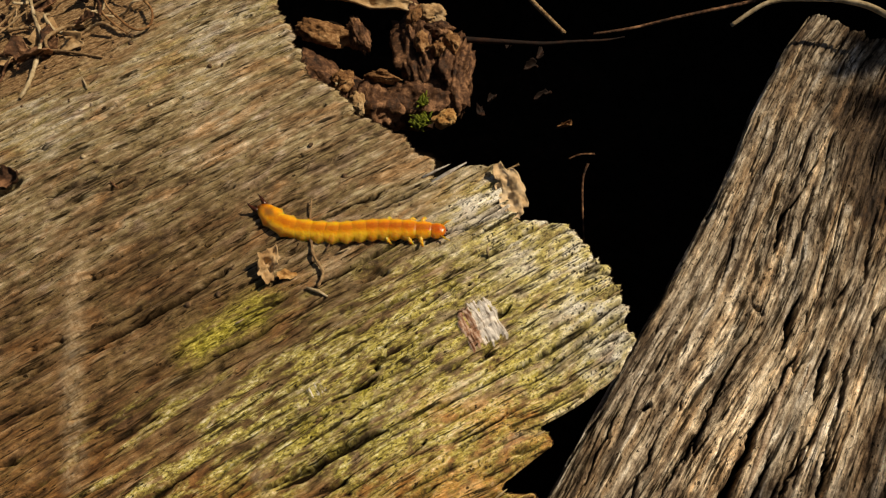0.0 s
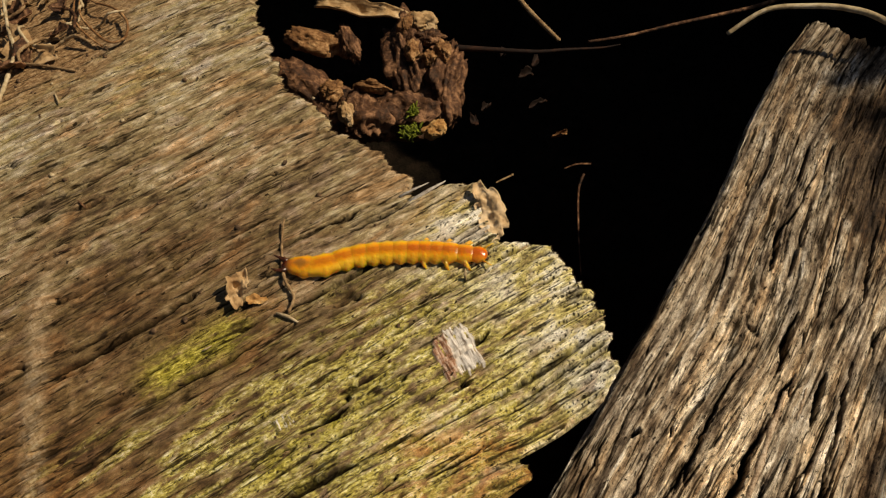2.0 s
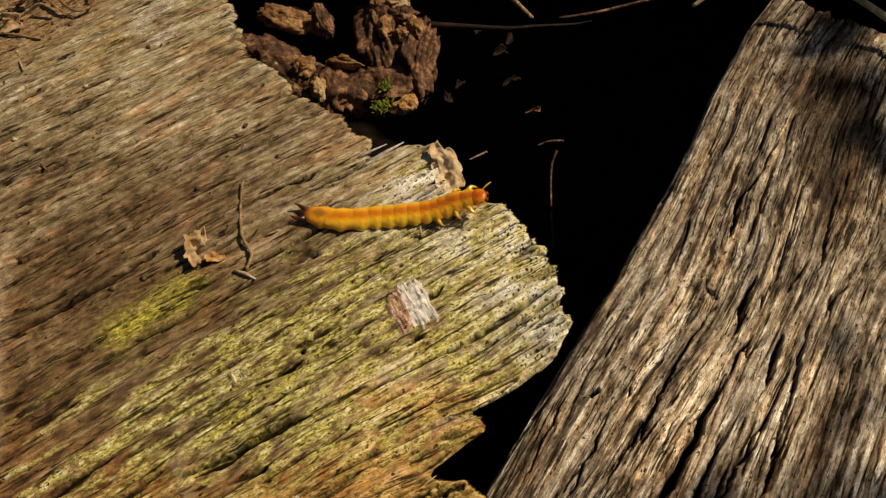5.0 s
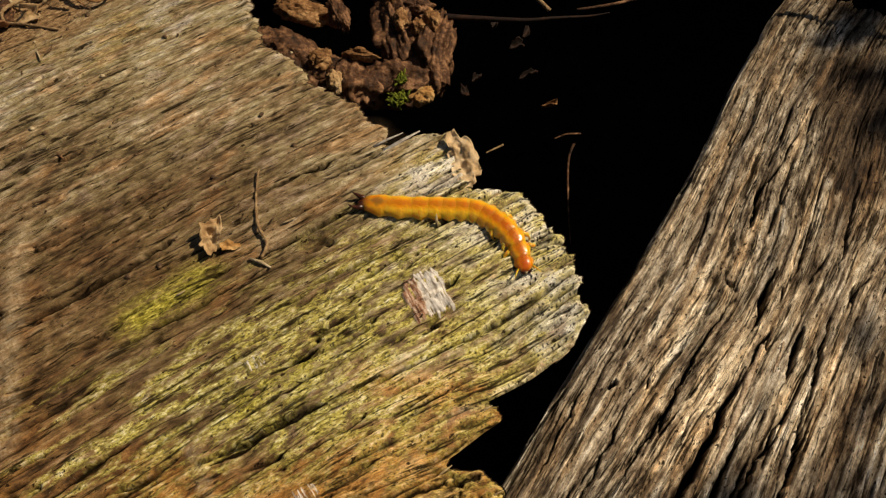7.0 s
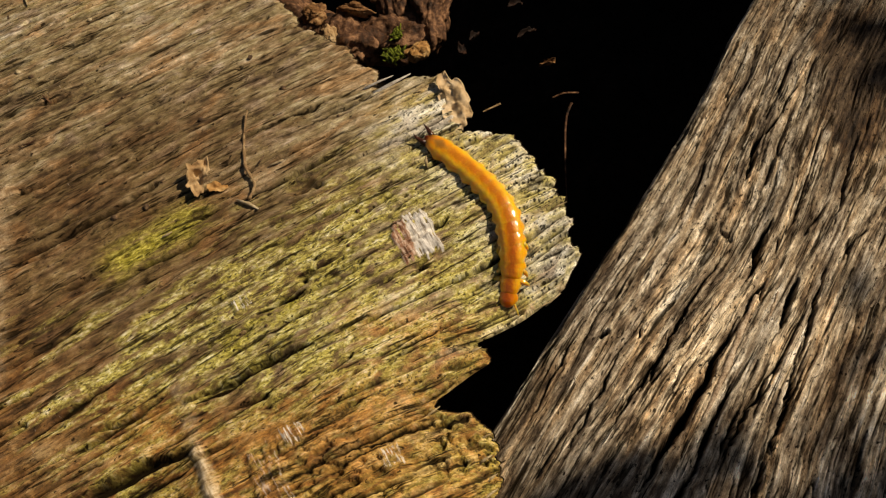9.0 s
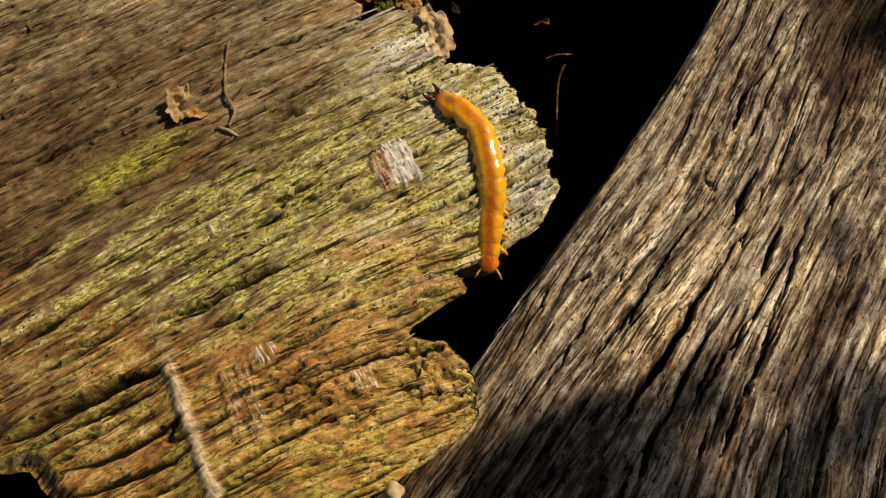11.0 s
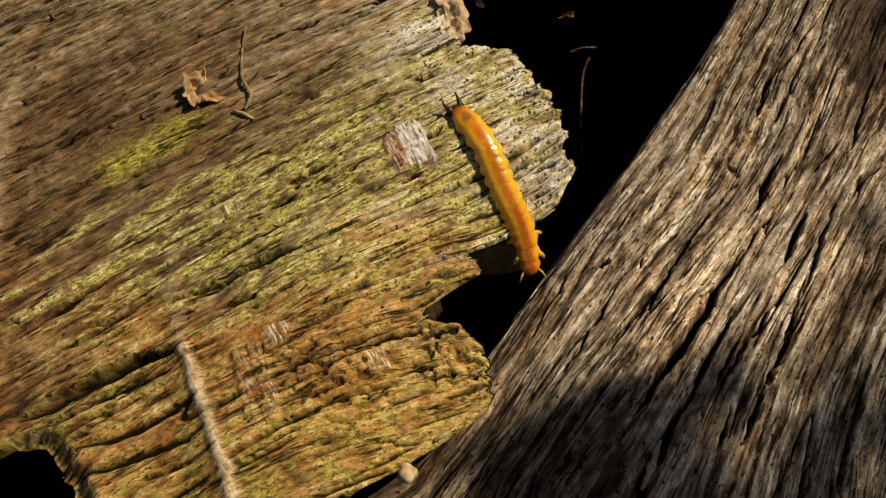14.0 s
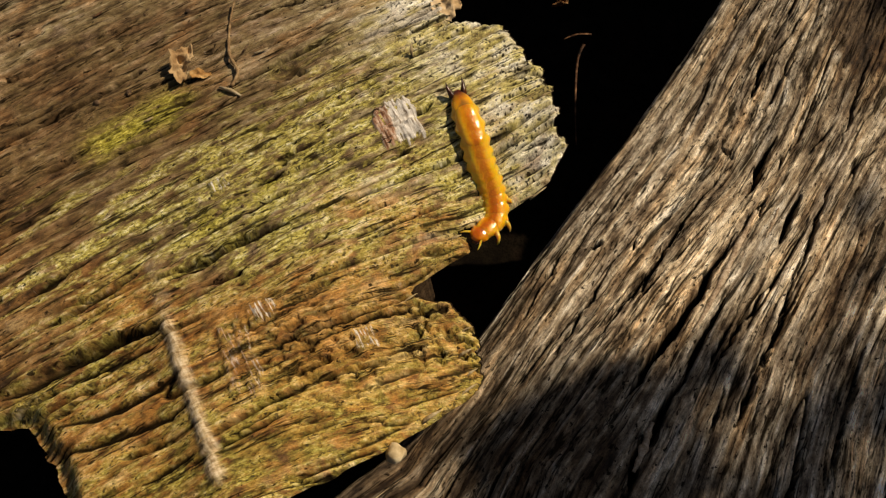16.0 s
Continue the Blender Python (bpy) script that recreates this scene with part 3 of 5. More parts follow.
def slab_relief(u, v, x, y, to_end):
    """Height in mm, with the grain, the cracks and the scars; also the pale and crack shares, and the tone of the fibres."""
    vw = v + 1.8 * (fbm(u / 38, v / 16, 11, 2) - 0.5) + 0.35 * (fbm(u / 11, v / 5, 12, 2) - 0.5)
    h = slab_form(x, y) + 1.7 * (fbm(u / 44, vw / 9, 1, 3) - 0.5)
    rough = 0.72 - 0.25 * smooth(52, 72, v) + 0.3 * smooth(14, 1, to_end) * smooth(20, 30, v) * smooth(64, 52, v) + 0.1 * smooth(50, 30, y)
    h = h + rough * 1.6 * plates(fbm(u / 36, vw / 3.6, 2, 3), 8, 0.14)
    ridge, thread = fbm(u / 30, vw / 0.85, 3, 3), fbm(u / 15, vw / 0.32, 4, 2)
    knobs = fbm(u / 2.6, vw / 1.1, 5, 4)
    h = h + rough * (0.38 * (ridge - 0.5) + 0.18 * (thread - 0.5)) + 0.34 * (knobs - 0.5) + 0.14 * (fbm(u / 0.7, v / 0.5, 6, 2) - 0.5)
    tone = 0.5 + 0.40 * (ridge - 0.5) + 0.35 * (thread - 0.5) + 0.7 * (knobs - 0.5)
    tip = smooth(17, 2, to_end) * smooth(20, 28, v) * smooth(70, 56, v) + 0.1 * smooth(34, 28, v)
    lath = seam(u, vw, 34, 1.5, 26)
    broken = smooth(0.40, 0.52, fbm(u / 9, vw / 2, 27, 3))
    h = h + tip * 0.6 * plates(fbm(u / 36, vw / 1.1, 25, 2), 5, 0.2) - tip * 0.7 * smooth(0.30, 0.03, lath) * broken
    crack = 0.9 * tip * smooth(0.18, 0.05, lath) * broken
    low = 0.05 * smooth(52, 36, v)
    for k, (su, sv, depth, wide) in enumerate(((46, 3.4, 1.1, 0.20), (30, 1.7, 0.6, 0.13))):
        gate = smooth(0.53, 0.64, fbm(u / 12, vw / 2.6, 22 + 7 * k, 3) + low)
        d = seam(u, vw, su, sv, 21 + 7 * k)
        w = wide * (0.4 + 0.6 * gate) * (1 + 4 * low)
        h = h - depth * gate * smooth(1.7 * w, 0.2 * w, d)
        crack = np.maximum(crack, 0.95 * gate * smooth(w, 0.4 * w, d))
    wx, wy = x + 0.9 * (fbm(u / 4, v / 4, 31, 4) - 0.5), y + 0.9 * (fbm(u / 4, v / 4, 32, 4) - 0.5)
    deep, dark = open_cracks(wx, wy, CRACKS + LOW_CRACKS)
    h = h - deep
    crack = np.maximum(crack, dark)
    for cx, cy, r, depth in HOLES:
        d = np.hypot((wx - cx) * CG + (wy - cy) * SG, 1.6 * ((wy - cy) * CG - (wx - cx) * SG))
        h = h - depth * smooth(r, 0.35 * r, d)
        if r < 0.7:
            crack = np.maximum(crack, smooth(0.85 * r, 0.4 * r, d))
    # the broken-away layer at the low corner
    lost = smooth(0.35, -0.25, v - np.interp(u, RIM_U, RIM_V) - 0.9 * (fbm(u / 4, v * 0, 35, 3) - 0.5)) * smooth(1.5, -5.0, (x + 26.1) * 0.893 + (y - 21.5) * 0.449)
    h = h - 1.3 * lost
    pale = 0 * h
    for x0, y0, x1, y1, w, d in SCARS:
        dist, t = along(wx, wy, (x0, y0, x1, y1))
        band = smooth(w, 0.2 * w, dist) * (d * (1.6 if d > 0.4 else 1.1) + min(0.6, 1.3 * d + 0.05) * smooth(0.40, 0.62, fbm(u / 2.0, v / 1.0, 33, 4)))
        h = h + d * smooth(w, 0.1 * w, dist)
        pale = np.maximum(pale, band)
    fibres, silver, rust = cross_fibre(x, y)
    h = h + fibres
    crumbly = np.maximum(smooth(-4, 2, x) * smooth(30, 27, y) * smooth(20, 23, y), 0.7 * np.exp(-((x + 9) ** 2 / 60 + (y - 20) ** 2 / 25)))
    h = h + crumbly * (1.2 * (fbm(x / 1.3, y / 1.3, 43, 4, 0.55) - 0.5) - 1.2 * smooth(0.54, 0.62, fbm(x / 1.6, y / 1.1, 44, 3)))
    crack = np.maximum(crack, 0.8 * crumbly * smooth(0.58, 0.66, fbm(x / 1.6, y / 1.1, 44, 3)))
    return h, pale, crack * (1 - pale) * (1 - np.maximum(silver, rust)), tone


def build_slab():
    us = np.concatenate([np.arange(-75, -30, 0.40), np.arange(-30, 46, 0.24)])
    vs = np.concatenate([np.arange(6, 75, 0.14), np.arange(75, 130, 0.18), np.arange(130, 172, 0.6)])
    end = slab_end(vs)
    start = np.interp(vs, (20, 25, 28, 31, 33.2, 34.2), (-29, -28.6, -28.9, -30.2, -33.0, -75.0)) - 1.2 * vnoise(vs / 1.5, vs * 0, 9)
    U = np.clip(us[None, :], start[:, None], end[:, None])
    V = np.repeat(vs[:, None], len(us), 1)
    X, Y = U * CG - V * SG, U * SG + V * CG
    Hh, pale, crack_shade, tone = slab_relief(U, V, X, Y, end[:, None] - U)
    edge = np.minimum(end[:, None] - U, (V - 6) * 0.8)
    Hh = Hh - 0.6 * smooth(0.7, 0.0, edge) - 3.0 * smooth(4, 0, V - 6) - 2.6 * smooth(3.5, 0.0, U - start[:, None]) * smooth(35, 33, V)
    nv, nu = U.shape
    verts = np.stack([X, Y, Hh], -1).reshape(-1, 3) * MM
    idx = np.arange(nv * nu).reshape(nv, nu)
    q = np.stack([idx[:-1, :-1], idx[:-1, 1:], idx[1:, 1:], idx[1:, :-1]], -1).reshape(-1, 4)
    inside = (us[None, :] < end[:, None]) & (us[None, :] > start[:, None])
    keep = (inside[:-1, :-1] | inside[:-1, 1:] | inside[1:, 1:] | inside[1:, :-1]).ravel()
    q = q[keep]
    # masks with a shape of their own
    n1 = fbm(U / 13, V / 2.4, 51, 5, 0.6)
    lichen = smooth(0.42, 0.60, n1 + 0.30 * smooth(64, 40, V) * smooth(-40, 8, U) - 0.10 + 0.18 * smooth(16, 3, end[:, None] - U) * smooth(60, 45, V))
    lichen = lichen * smooth(66, 46, V) * (1 - 0.75 * np.exp(-((X + 9) ** 2 / 90 + (Y - 21) ** 2 / 30)))
    lichen = np.maximum(lichen, smooth(0.42, 0.55, n1) * smooth(17, 6, end[:, None] - U) * smooth(26, 30, V) * smooth(58, 50, V))
    lichen = np.maximum(lichen, 0.95 * smooth(0.40, 0.52, n1 + 0.06) * smooth(35, 33, V) * smooth(-18, -24, X))
    rot = smooth(36, 25, V) * 0.75 + 1.6 * np.exp(-((X + 9) ** 2 / 130 + (Y - 21) ** 2 / 45)) + 0.9 * np.exp(-((X + 31) ** 2 / 60 + (Y - 24) ** 2 / 30)) + 0.7 * np.exp(-(along(X, Y, (-9.0, 37.0, 4.0, 36.0))[0] / 2.5) ** 2) + 0.6 * smooth(-8, -36, U) * smooth(80, 46, V)
    algae = np.exp(-(along(X, Y, (-40.0, 46.0, -31.5, 52.0))[0] / 2.4) ** 2) + 0.8 * np.exp(-(along(X, Y, (-24.0, 34.5, -17.0, 39.0))[0] / 1.6) ** 2) + 0.3 * smooth(26, 16, V)
    litter = smooth(0.12, 0.5, np.exp(-((X + 82) ** 2 / 420 + (Y - 116) ** 2 / 300)) * (0.5 + fbm(U / 5, V / 4, 61, 4)))
    # brown stains of the weathered wood, uneven over the slab
    dark_tone = 0.85 * smooth(16, -32, U) * smooth(0.30, 0.62, fbm(U / 22, V / 7, 62, 4) + 0.08) + 0.25 * smooth(24, 0, U)
    dark_tone = dark_tone * (1 - 0.75 * smooth(72, 98, V)) + 0.62 * smooth(40, 52, V) * smooth(88, 70, V) * smooth(26, 10, U)
    # soft dark patches painted along the grain for the shade in shallow dips
    for cx, cy, far, wide in ((-16.5, 56.6, 4.5, 1.3), (-25.0, 45.8, 6.0, 1.6), (-35.5, 51.5, 3.0, 1.2), (-8.0, 58.0, 3.0, 0.9), (-38.6, 62.5, 4.0, 1.4), (-21.0, 66.0, 6.0, 1.2), (-24.0, 30.5, 5.0, 1.6), (-48.0, 53.0, 7.0, 1.4), (-20.0, 86.0, 5.0, 1.2)):
        dx, dy = X - cx, Y - cy
        shaded = np.exp(-((dx * CG + dy * SG) / far) ** 2 - ((dy * CG - dx * SG) / wide) ** 2)
        dark_tone = np.maximum(dark_tone, 1.5 * shaded * smooth(0.36, 0.56, fbm(U / 3, V / 1.2, 63, 4)))
    dark_tone = dark_tone + 0.35 * smooth(46, 34, V) * smooth(-2, -14, U)
    bleach = 1.15 * smooth(16, 4, end[:, None] - U) * smooth(27, 31, V) * smooth(68, 56, V) * (0.55 + 0.45 * smooth(0.4, 0.56, n1)) + 0.35 * smooth(95, 112, V) * smooth(0.45, 0.6, n1)
    _, silver, rust = cross_fibre(X, Y)
    attrs = {"tone": tone.ravel(), "silver": silver.ravel(), "rust": rust.ravel(), "dark_tone": np.clip(dark_tone, 0, 1).ravel(), "bleach": np.clip(bleach, 0, 1).ravel(), "lichen": np.clip(lichen, 0, 1).ravel(), "rot": np.clip(rot, 0, 1).ravel(), "algae": np.clip(algae, 0, 1).ravel(), "crack_shade": np.clip(crack_shade, 0, 1).ravel(), "pale": np.clip(pale, 0, 1).ravel(), "litter": np.clip(litter, 0, 1).ravel()}
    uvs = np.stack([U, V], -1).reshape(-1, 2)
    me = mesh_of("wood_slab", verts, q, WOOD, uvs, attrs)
    slab = tagged(new("wood_slab", me), "weathered grey-brown slab of wood with a splintered end, yellow-green lichen and cracks", "wood slab")
    # the torn end, and the long side, as parts
    # walls run on past 30 mm, added to keep sun from under the slab
    depth = np.array([0, 0.8, 2, 4, 7, 11, 16, 22, 30.0, 60, 100, 170])
    E = np.stack([end * CG - vs * SG, end * SG + vs * CG], -1)
    zt = Hh[np.arange(nv), np.minimum((us[None, :] < end[:, None]).sum(1), nu - 1)]
    back = 0.3 + np.minimum(depth, 26)[None, :] * (0.55 + 1.1 * smooth(56, 68, vs)[:, None]) + 1.6 * (fbm(vs[:, None] / 1.5, depth[None, :] / 5, 71, 3) - 0.5) * smooth(0, 3, depth)[None, :] - 0.5 * smooth(1.0, 0.0, depth)[None, :]
    under = np.minimum(depth, 30)[None, :] * 0.9 * (smooth(62, 40, vs) * np.maximum(smooth(23.8, 24.8, vs), smooth(21.5, 19.5, vs)))[:, None]
    W = np.stack([E[:, None, 0] - back * CG - under * SG, E[:, None, 1] - back * SG + under * CG, zt[:, None] - depth[None, :]], -1)
    k = len(depth)
    idx = np.arange(nv * k).reshape(nv, k)
    q = np.stack([idx[:-1, :-1], idx[:-1, 1:], idx[1:, 1:], idx[1:, :-1]], -1).reshape(-1, 4)
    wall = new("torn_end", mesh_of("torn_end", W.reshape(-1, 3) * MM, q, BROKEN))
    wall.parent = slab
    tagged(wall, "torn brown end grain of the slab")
    row = 0
    B = np.stack([X[row][:, None] - np.minimum(depth, 30)[None, :] * 0.5 * SG, Y[row][:, None] + np.minimum(depth, 30)[None, :] * 0.5 * CG, Hh[row][:, None] - depth[None, :]], -1)
    idx = np.arange(nu * k).reshape(nu, k)
    q = np.stack([idx[:-1, :-1], idx[1:, :-1], idx[1:, 1:], idx[:-1, 1:]], -1).reshape(-1, 4)
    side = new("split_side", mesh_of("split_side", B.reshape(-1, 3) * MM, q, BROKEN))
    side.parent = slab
    return slab


slab = build_slab()


def on_slab(x, y, lift=0.0):
    """A point on the slab's top, from x, y in mm."""
    u, v = x * CG + y * SG, -x * SG + y * CG
    a = lambda s: np.array([float(s)])
    h, *_ = slab_relief(a(u), a(v), a(x), a(y), slab_end(a(v)) - u)
    return Vector((x, y, float(h[0]) + lift)) * MM


# ---- the silvery log beside it ----
LOG = radians(62.0)
CL, SL = math.cos(LOG), math.sin(LOG)
LOG_CRACKS = [(1.0, 2.6, 58.3, 91.3, 53.8, 86.1, 51.9, 81.7, 50.2, 77.5), (1.3, 3.0, 53.3, 69.3, 49.9, 63.8, 47.7, 58.1), (1.0, 2.4, 49.4, 56.9, 47.4, 54.4), (1.2, 2.6, 55.4, 58.4, 50.7, 49.0),
              (0.5, 1.6, 60.4, 60.2, 57.2, 54.0, 54.6, 48.2, 52.2, 43.1), (0.7, 1.8, 52.2, 44.0, 48.9, 35.5, 45.5, 28.8), (0.5, 1.6, 45.3, 63.8, 37.3, 53.5, 32.7, 45.7, 28.6, 40.3, 23.5, 32.5),
              (1.6, 3.6, 43.7, 49.7, 39.0, 42.2, 34.5, 35.1, 29.5, 28.3, 26.3, 23.5), (0.9, 2.6, 42.2, 40.5, 37.5, 32.7, 33.3, 24.7), (2.0, 4.5, 33.6, 25.6, 29.0, 18.2, 25.7, 11.2)]
LOG_CREVICES = [(0.7, 1.8, 50.9, 45.3, 46.1, 38.9, 42.8, 34.5, 38.4, 28.4), (0.4, 1.2, 64.4, 100.8, 58.3, 91.3), (0.35, 1.0, 20.1, 49.7, 14.1, 38.6, 10.4, 31.7), (0.4, 1.0, 25.7, 44.9, 21.6, 37.6, 16.8, 29.2),
                (0.35, 1.0, 71.8, 87.8, 62.8, 66.5), (0.7, 1.6, 42.3, 36.2, 38.4, 29.1), (0.7, 1.8, 51.9, 40.5, 48.0, 33.2, 44.6, 28.7), (0.7, 1.6, 40.4, 26.0, 37.4, 19.5), (0.6, 1.4, 50.2, 18.8, 45.5, 9.5),
                (0.8, 1.6, 44.6, 28.7, 41.3, 20.5), (0.6, 1.5, 44.3, 67.3, 45.6, 64.8), (0.9, 1.2, 23.9, 48.5, 23.0, 47.0), (0.5, 1.0, 29.3, 49.3, 28.5, 47.0)]


def log_side(u):
    return np.interp(u, (-20, 0, 9.4, 23, 36, 46, 57, 75, 93, 104, 113, 124, 147, 160, 170), (23, 16, 12.2, 10.4, 9.7, 9.1, 8.3, 6.9, 5.8, 5.3, 5.4, 5.9, 4.8, 2.8, 2.2))


def build_log():
    us = np.concatenate([np.arange(-25, 165, 0.34)])
    # breadth past 62 mm lies out of view, widened to shade the gap
    ss = np.concatenate([np.arange(0, 62, 0.17), np.arange(62, 150, 1.2)])
    U = np.repeat(us[:, None], len(ss), 1)
    S = np.repeat(ss[None, :], len(us), 0)
    tip = 162 - 0.10 * S + 2.5 * (fbm(S / 2.2, S * 0, 81, 3) - 0.5)
    U = np.minimum(U, tip)
    fan = 1 + 0.10 * smooth(60, 0, U)
    V = log_side(U) - S * fan
    X, Y = U * CL - V * SL, U * SL + V * CL
    flow = 0.10 * (U - 50) * np.exp(-((S - 17) / 9) ** 2) * smooth(5, 25, U) * smooth(105, 70, U) - 0.05 * (U - 50) * smooth(26, 40, S) * smooth(110, 70, U)
    sw = S - flow + 1.1 * (fbm(U / 30, S / 14, 91, 3) - 0.5) + 0.5 * (fbm(U / 11, S / 5, 92, 3) - 0.5)
    h = -26.0 - 0.085 * U - 0.15 * np.maximum(0, S - 21) + 1.6 * (fbm(U / 46, sw / 9, 93, 3) - 0.5)
    h = h - 1.8 * smooth(1.6, -0.4, S) ** 1.5
    ridge, thread = fbm(U / 42, sw / 1.3, 95, 3), fbm(U / 24, sw / 0.42, 96, 3)
    knobs = fbm(U / 4, sw / 1.2, 100, 4)
    h = h + 2.0 * plates(fbm(U / 50, sw / 4.2, 94, 3), 7, 0.08) + 0.5 * (ridge - 0.5) + 0.26 * (thread - 0.5) + 0.26 * (knobs - 0.5) + 0.12 * (fbm(U / 0.8, sw / 0.5, 101, 2) - 0.5)
    tone = 0.5 + 0.55 * (ridge - 0.5) + 0.4 * (thread - 0.5) + 0.6 * (knobs - 0.5)
    # how much crack shade to paint at each point
    crack_shade = 0 * h
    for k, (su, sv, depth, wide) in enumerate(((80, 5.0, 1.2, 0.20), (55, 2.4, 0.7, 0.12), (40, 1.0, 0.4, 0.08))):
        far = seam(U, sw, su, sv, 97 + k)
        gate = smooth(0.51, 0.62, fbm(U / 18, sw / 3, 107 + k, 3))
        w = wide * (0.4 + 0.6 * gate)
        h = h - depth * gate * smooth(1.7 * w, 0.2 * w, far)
        crack_shade = np.maximum(crack_shade, 0.95 * gate * smooth(w, 0.4 * w, far))
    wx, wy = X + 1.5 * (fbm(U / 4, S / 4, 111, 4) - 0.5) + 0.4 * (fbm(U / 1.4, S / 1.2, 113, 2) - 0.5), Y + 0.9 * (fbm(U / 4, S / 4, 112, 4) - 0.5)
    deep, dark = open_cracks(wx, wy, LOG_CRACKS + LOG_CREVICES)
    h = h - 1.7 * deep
    crack_shade = np.maximum(crack_shade, dark)
    # dark stain blotches and streaks, with the wood darker towards both ends
    wob = 0.55 + 0.9 * fbm(U / 7, S / 2.5, 131, 4)
    blot = smooth(0.25, 0.75, wob * (np.exp(-((X - 77) ** 2 / 90 + (Y - 108) ** 2 / 190)) + 1.0 * np.exp(-((X - 71) ** 2 / 34 + (Y - 91) ** 2 / 70)) + 0.6 * np.exp(-((X - 84) ** 2 / 120 + (Y - 134) ** 2 / 60)))) \
        + 0.35 * smooth(0.52, 0.66, fbm(U / 24, S / 4, 132, 4)) + 0.20 * smooth(60, 115, U) + 0.85 * smooth(38, 22, U) * smooth(0.34, 0.52, fbm(U / 20, S / 2.5, 133, 4))
    h = h - 6 * smooth(2.5, 0, tip - U)
    nu, ns = U.shape
    verts = np.stack([X, Y, h], -1)
    skirt = np.stack([X[:, 0] + 30, Y[:, 0] - 14, np.full(nu, -168.0)], -1)
    idx = np.arange(nu * ns).reshape(nu, ns)
    q = np.stack([idx[:-1, :-1], idx[:-1, 1:], idx[1:, 1:], idx[1:, :-1]], -1).reshape(-1, 4)[:, ::-1]
    live = (us[:-1, None] < tip[:-1, :-1]).ravel()
    q = q[live]
    extra = nu * ns + np.arange(nu)
    sk = np.stack([idx[:-1, 0], idx[1:, 0], extra[1:], extra[:-1]], -1)[:, ::-1]
    tip_low = np.stack([X[-1] - 12, Y[-1] - 24, np.full(ns, -168.0)], -1)
    e2 = nu * ns + nu + np.arange(ns)
    sk2 = np.stack([idx[-1, :-1], idx[-1, 1:], e2[1:], e2[:-1]], -1)[:, ::-1]
    allv = np.concatenate([verts.reshape(-1, 3), skirt, tip_low]) * MM
    uvs = np.concatenate([np.stack([U, sw], -1).reshape(-1, 2), np.stack([us, np.full(nu, -20.0)], -1), np.stack([ss, np.full(ns, -40.0)], -1)])
    me = mesh_of("driftwood_log", allv, np.concatenate([q, sk, sk2]), LOG_WOOD, uvs, {"tone": np.concatenate([tone.ravel(), np.full(nu + ns, 0.45)]), "crack_shade": np.concatenate([crack_shade.ravel(), np.zeros(nu + ns)]), "dark_tone": np.concatenate([np.clip(blot, 0, 1).ravel(), np.zeros(nu + ns)]),
                                                                                                       "pale": np.concatenate([(smooth(24, 42, U) * smooth(110, 70, U) * smooth(3, 14, S) * smooth(0.30, 0.58, fbm(U / 26, S / 5, 134, 4))).ravel(), np.zeros(nu + ns)])})
    return tagged(new("driftwood_log", me), "silver-grey weathered log with long open cracks and splinters along its grain", "log")


log = build_log()


def log_form(x, y):
    """The log's height (mm) at x, y, without its grain."""
    u, v = x * CL + y * SL, -x * SL + y * CL
    across = float(log_side(np.array([u]))[0]) - v
    return -26.0 - 0.085 * u - 0.15 * max(0.0, across - 21)


def sliver(x0, y0, x1, y1, wide, lift, seed):
    """A long torn sliver that stands a little off the log."""
    r = random.Random(seed)
    n = 22
    bm = bmesh.new()
    rows = []
    nx, ny = y1 - y0, x0 - x1
    k = math.hypot(nx, ny)
    nx, ny = nx / k, ny / k
    for i in range(n + 1):
        t = i / n
        bend = 0.010 * math.hypot(x1 - x0, y1 - y0) * math.sin(5 * t + seed) + 0.05 * math.sin(17 * t + 2 * seed)
        w = wide * (0.35 + 0.65 * math.sin(math.pi * min(max(t, 0.06), 0.97)) ** 0.7) * (1 + 0.18 * math.sin(23 * t + seed) + r.uniform(-0.12, 0.12))
        cx, cy = x0 + (x1 - x0) * t + nx * bend, y0 + (y1 - y0) * t + ny * bend
        z = log_form(cx, cy) + lift * math.sin(math.pi * (0.25 + 0.6 * t)) + r.uniform(-0.08, 0.08)
        row = []
        for a, dz in ((-1, -0.2), (-0.55, 0.12), (0.0, 0.2 + r.uniform(-0.1, 0.1)), (0.6, 0.1), (1, -0.2), (0, -1.0)):
            row.append(bm.verts.new(Vector((cx + nx * w * a, cy + ny * w * a, z + dz)) * MM))
        rows.append(row)
    for p, q in zip(rows, rows[1:]):
        for j in range(6):
            bm.faces.new((p[j], p[(j + 1) % 6], q[(j + 1) % 6], q[j]))
    bm.faces.new(rows[0])
    bm.faces.new(rows[-1])
    bmesh.ops.recalc_face_normals(bm, faces=bm.faces[:])
    return part("sliver", bm, SLIVER, log, "pale torn sliver standing off the log")


for k, (x0, y0, x1, y1, wide, lift) in enumerate([(48.2, 54.6, 36.4, 34.0, 0.5, 0.1), (29.8, 20.4, 27.0, 13.6, 0.55, 0.1), (51.6, 55.5, 48.9, 50.0, 0.32, 0.05)]):
    sliver(x0, y0, x1, y1, wide, lift, k + 1)


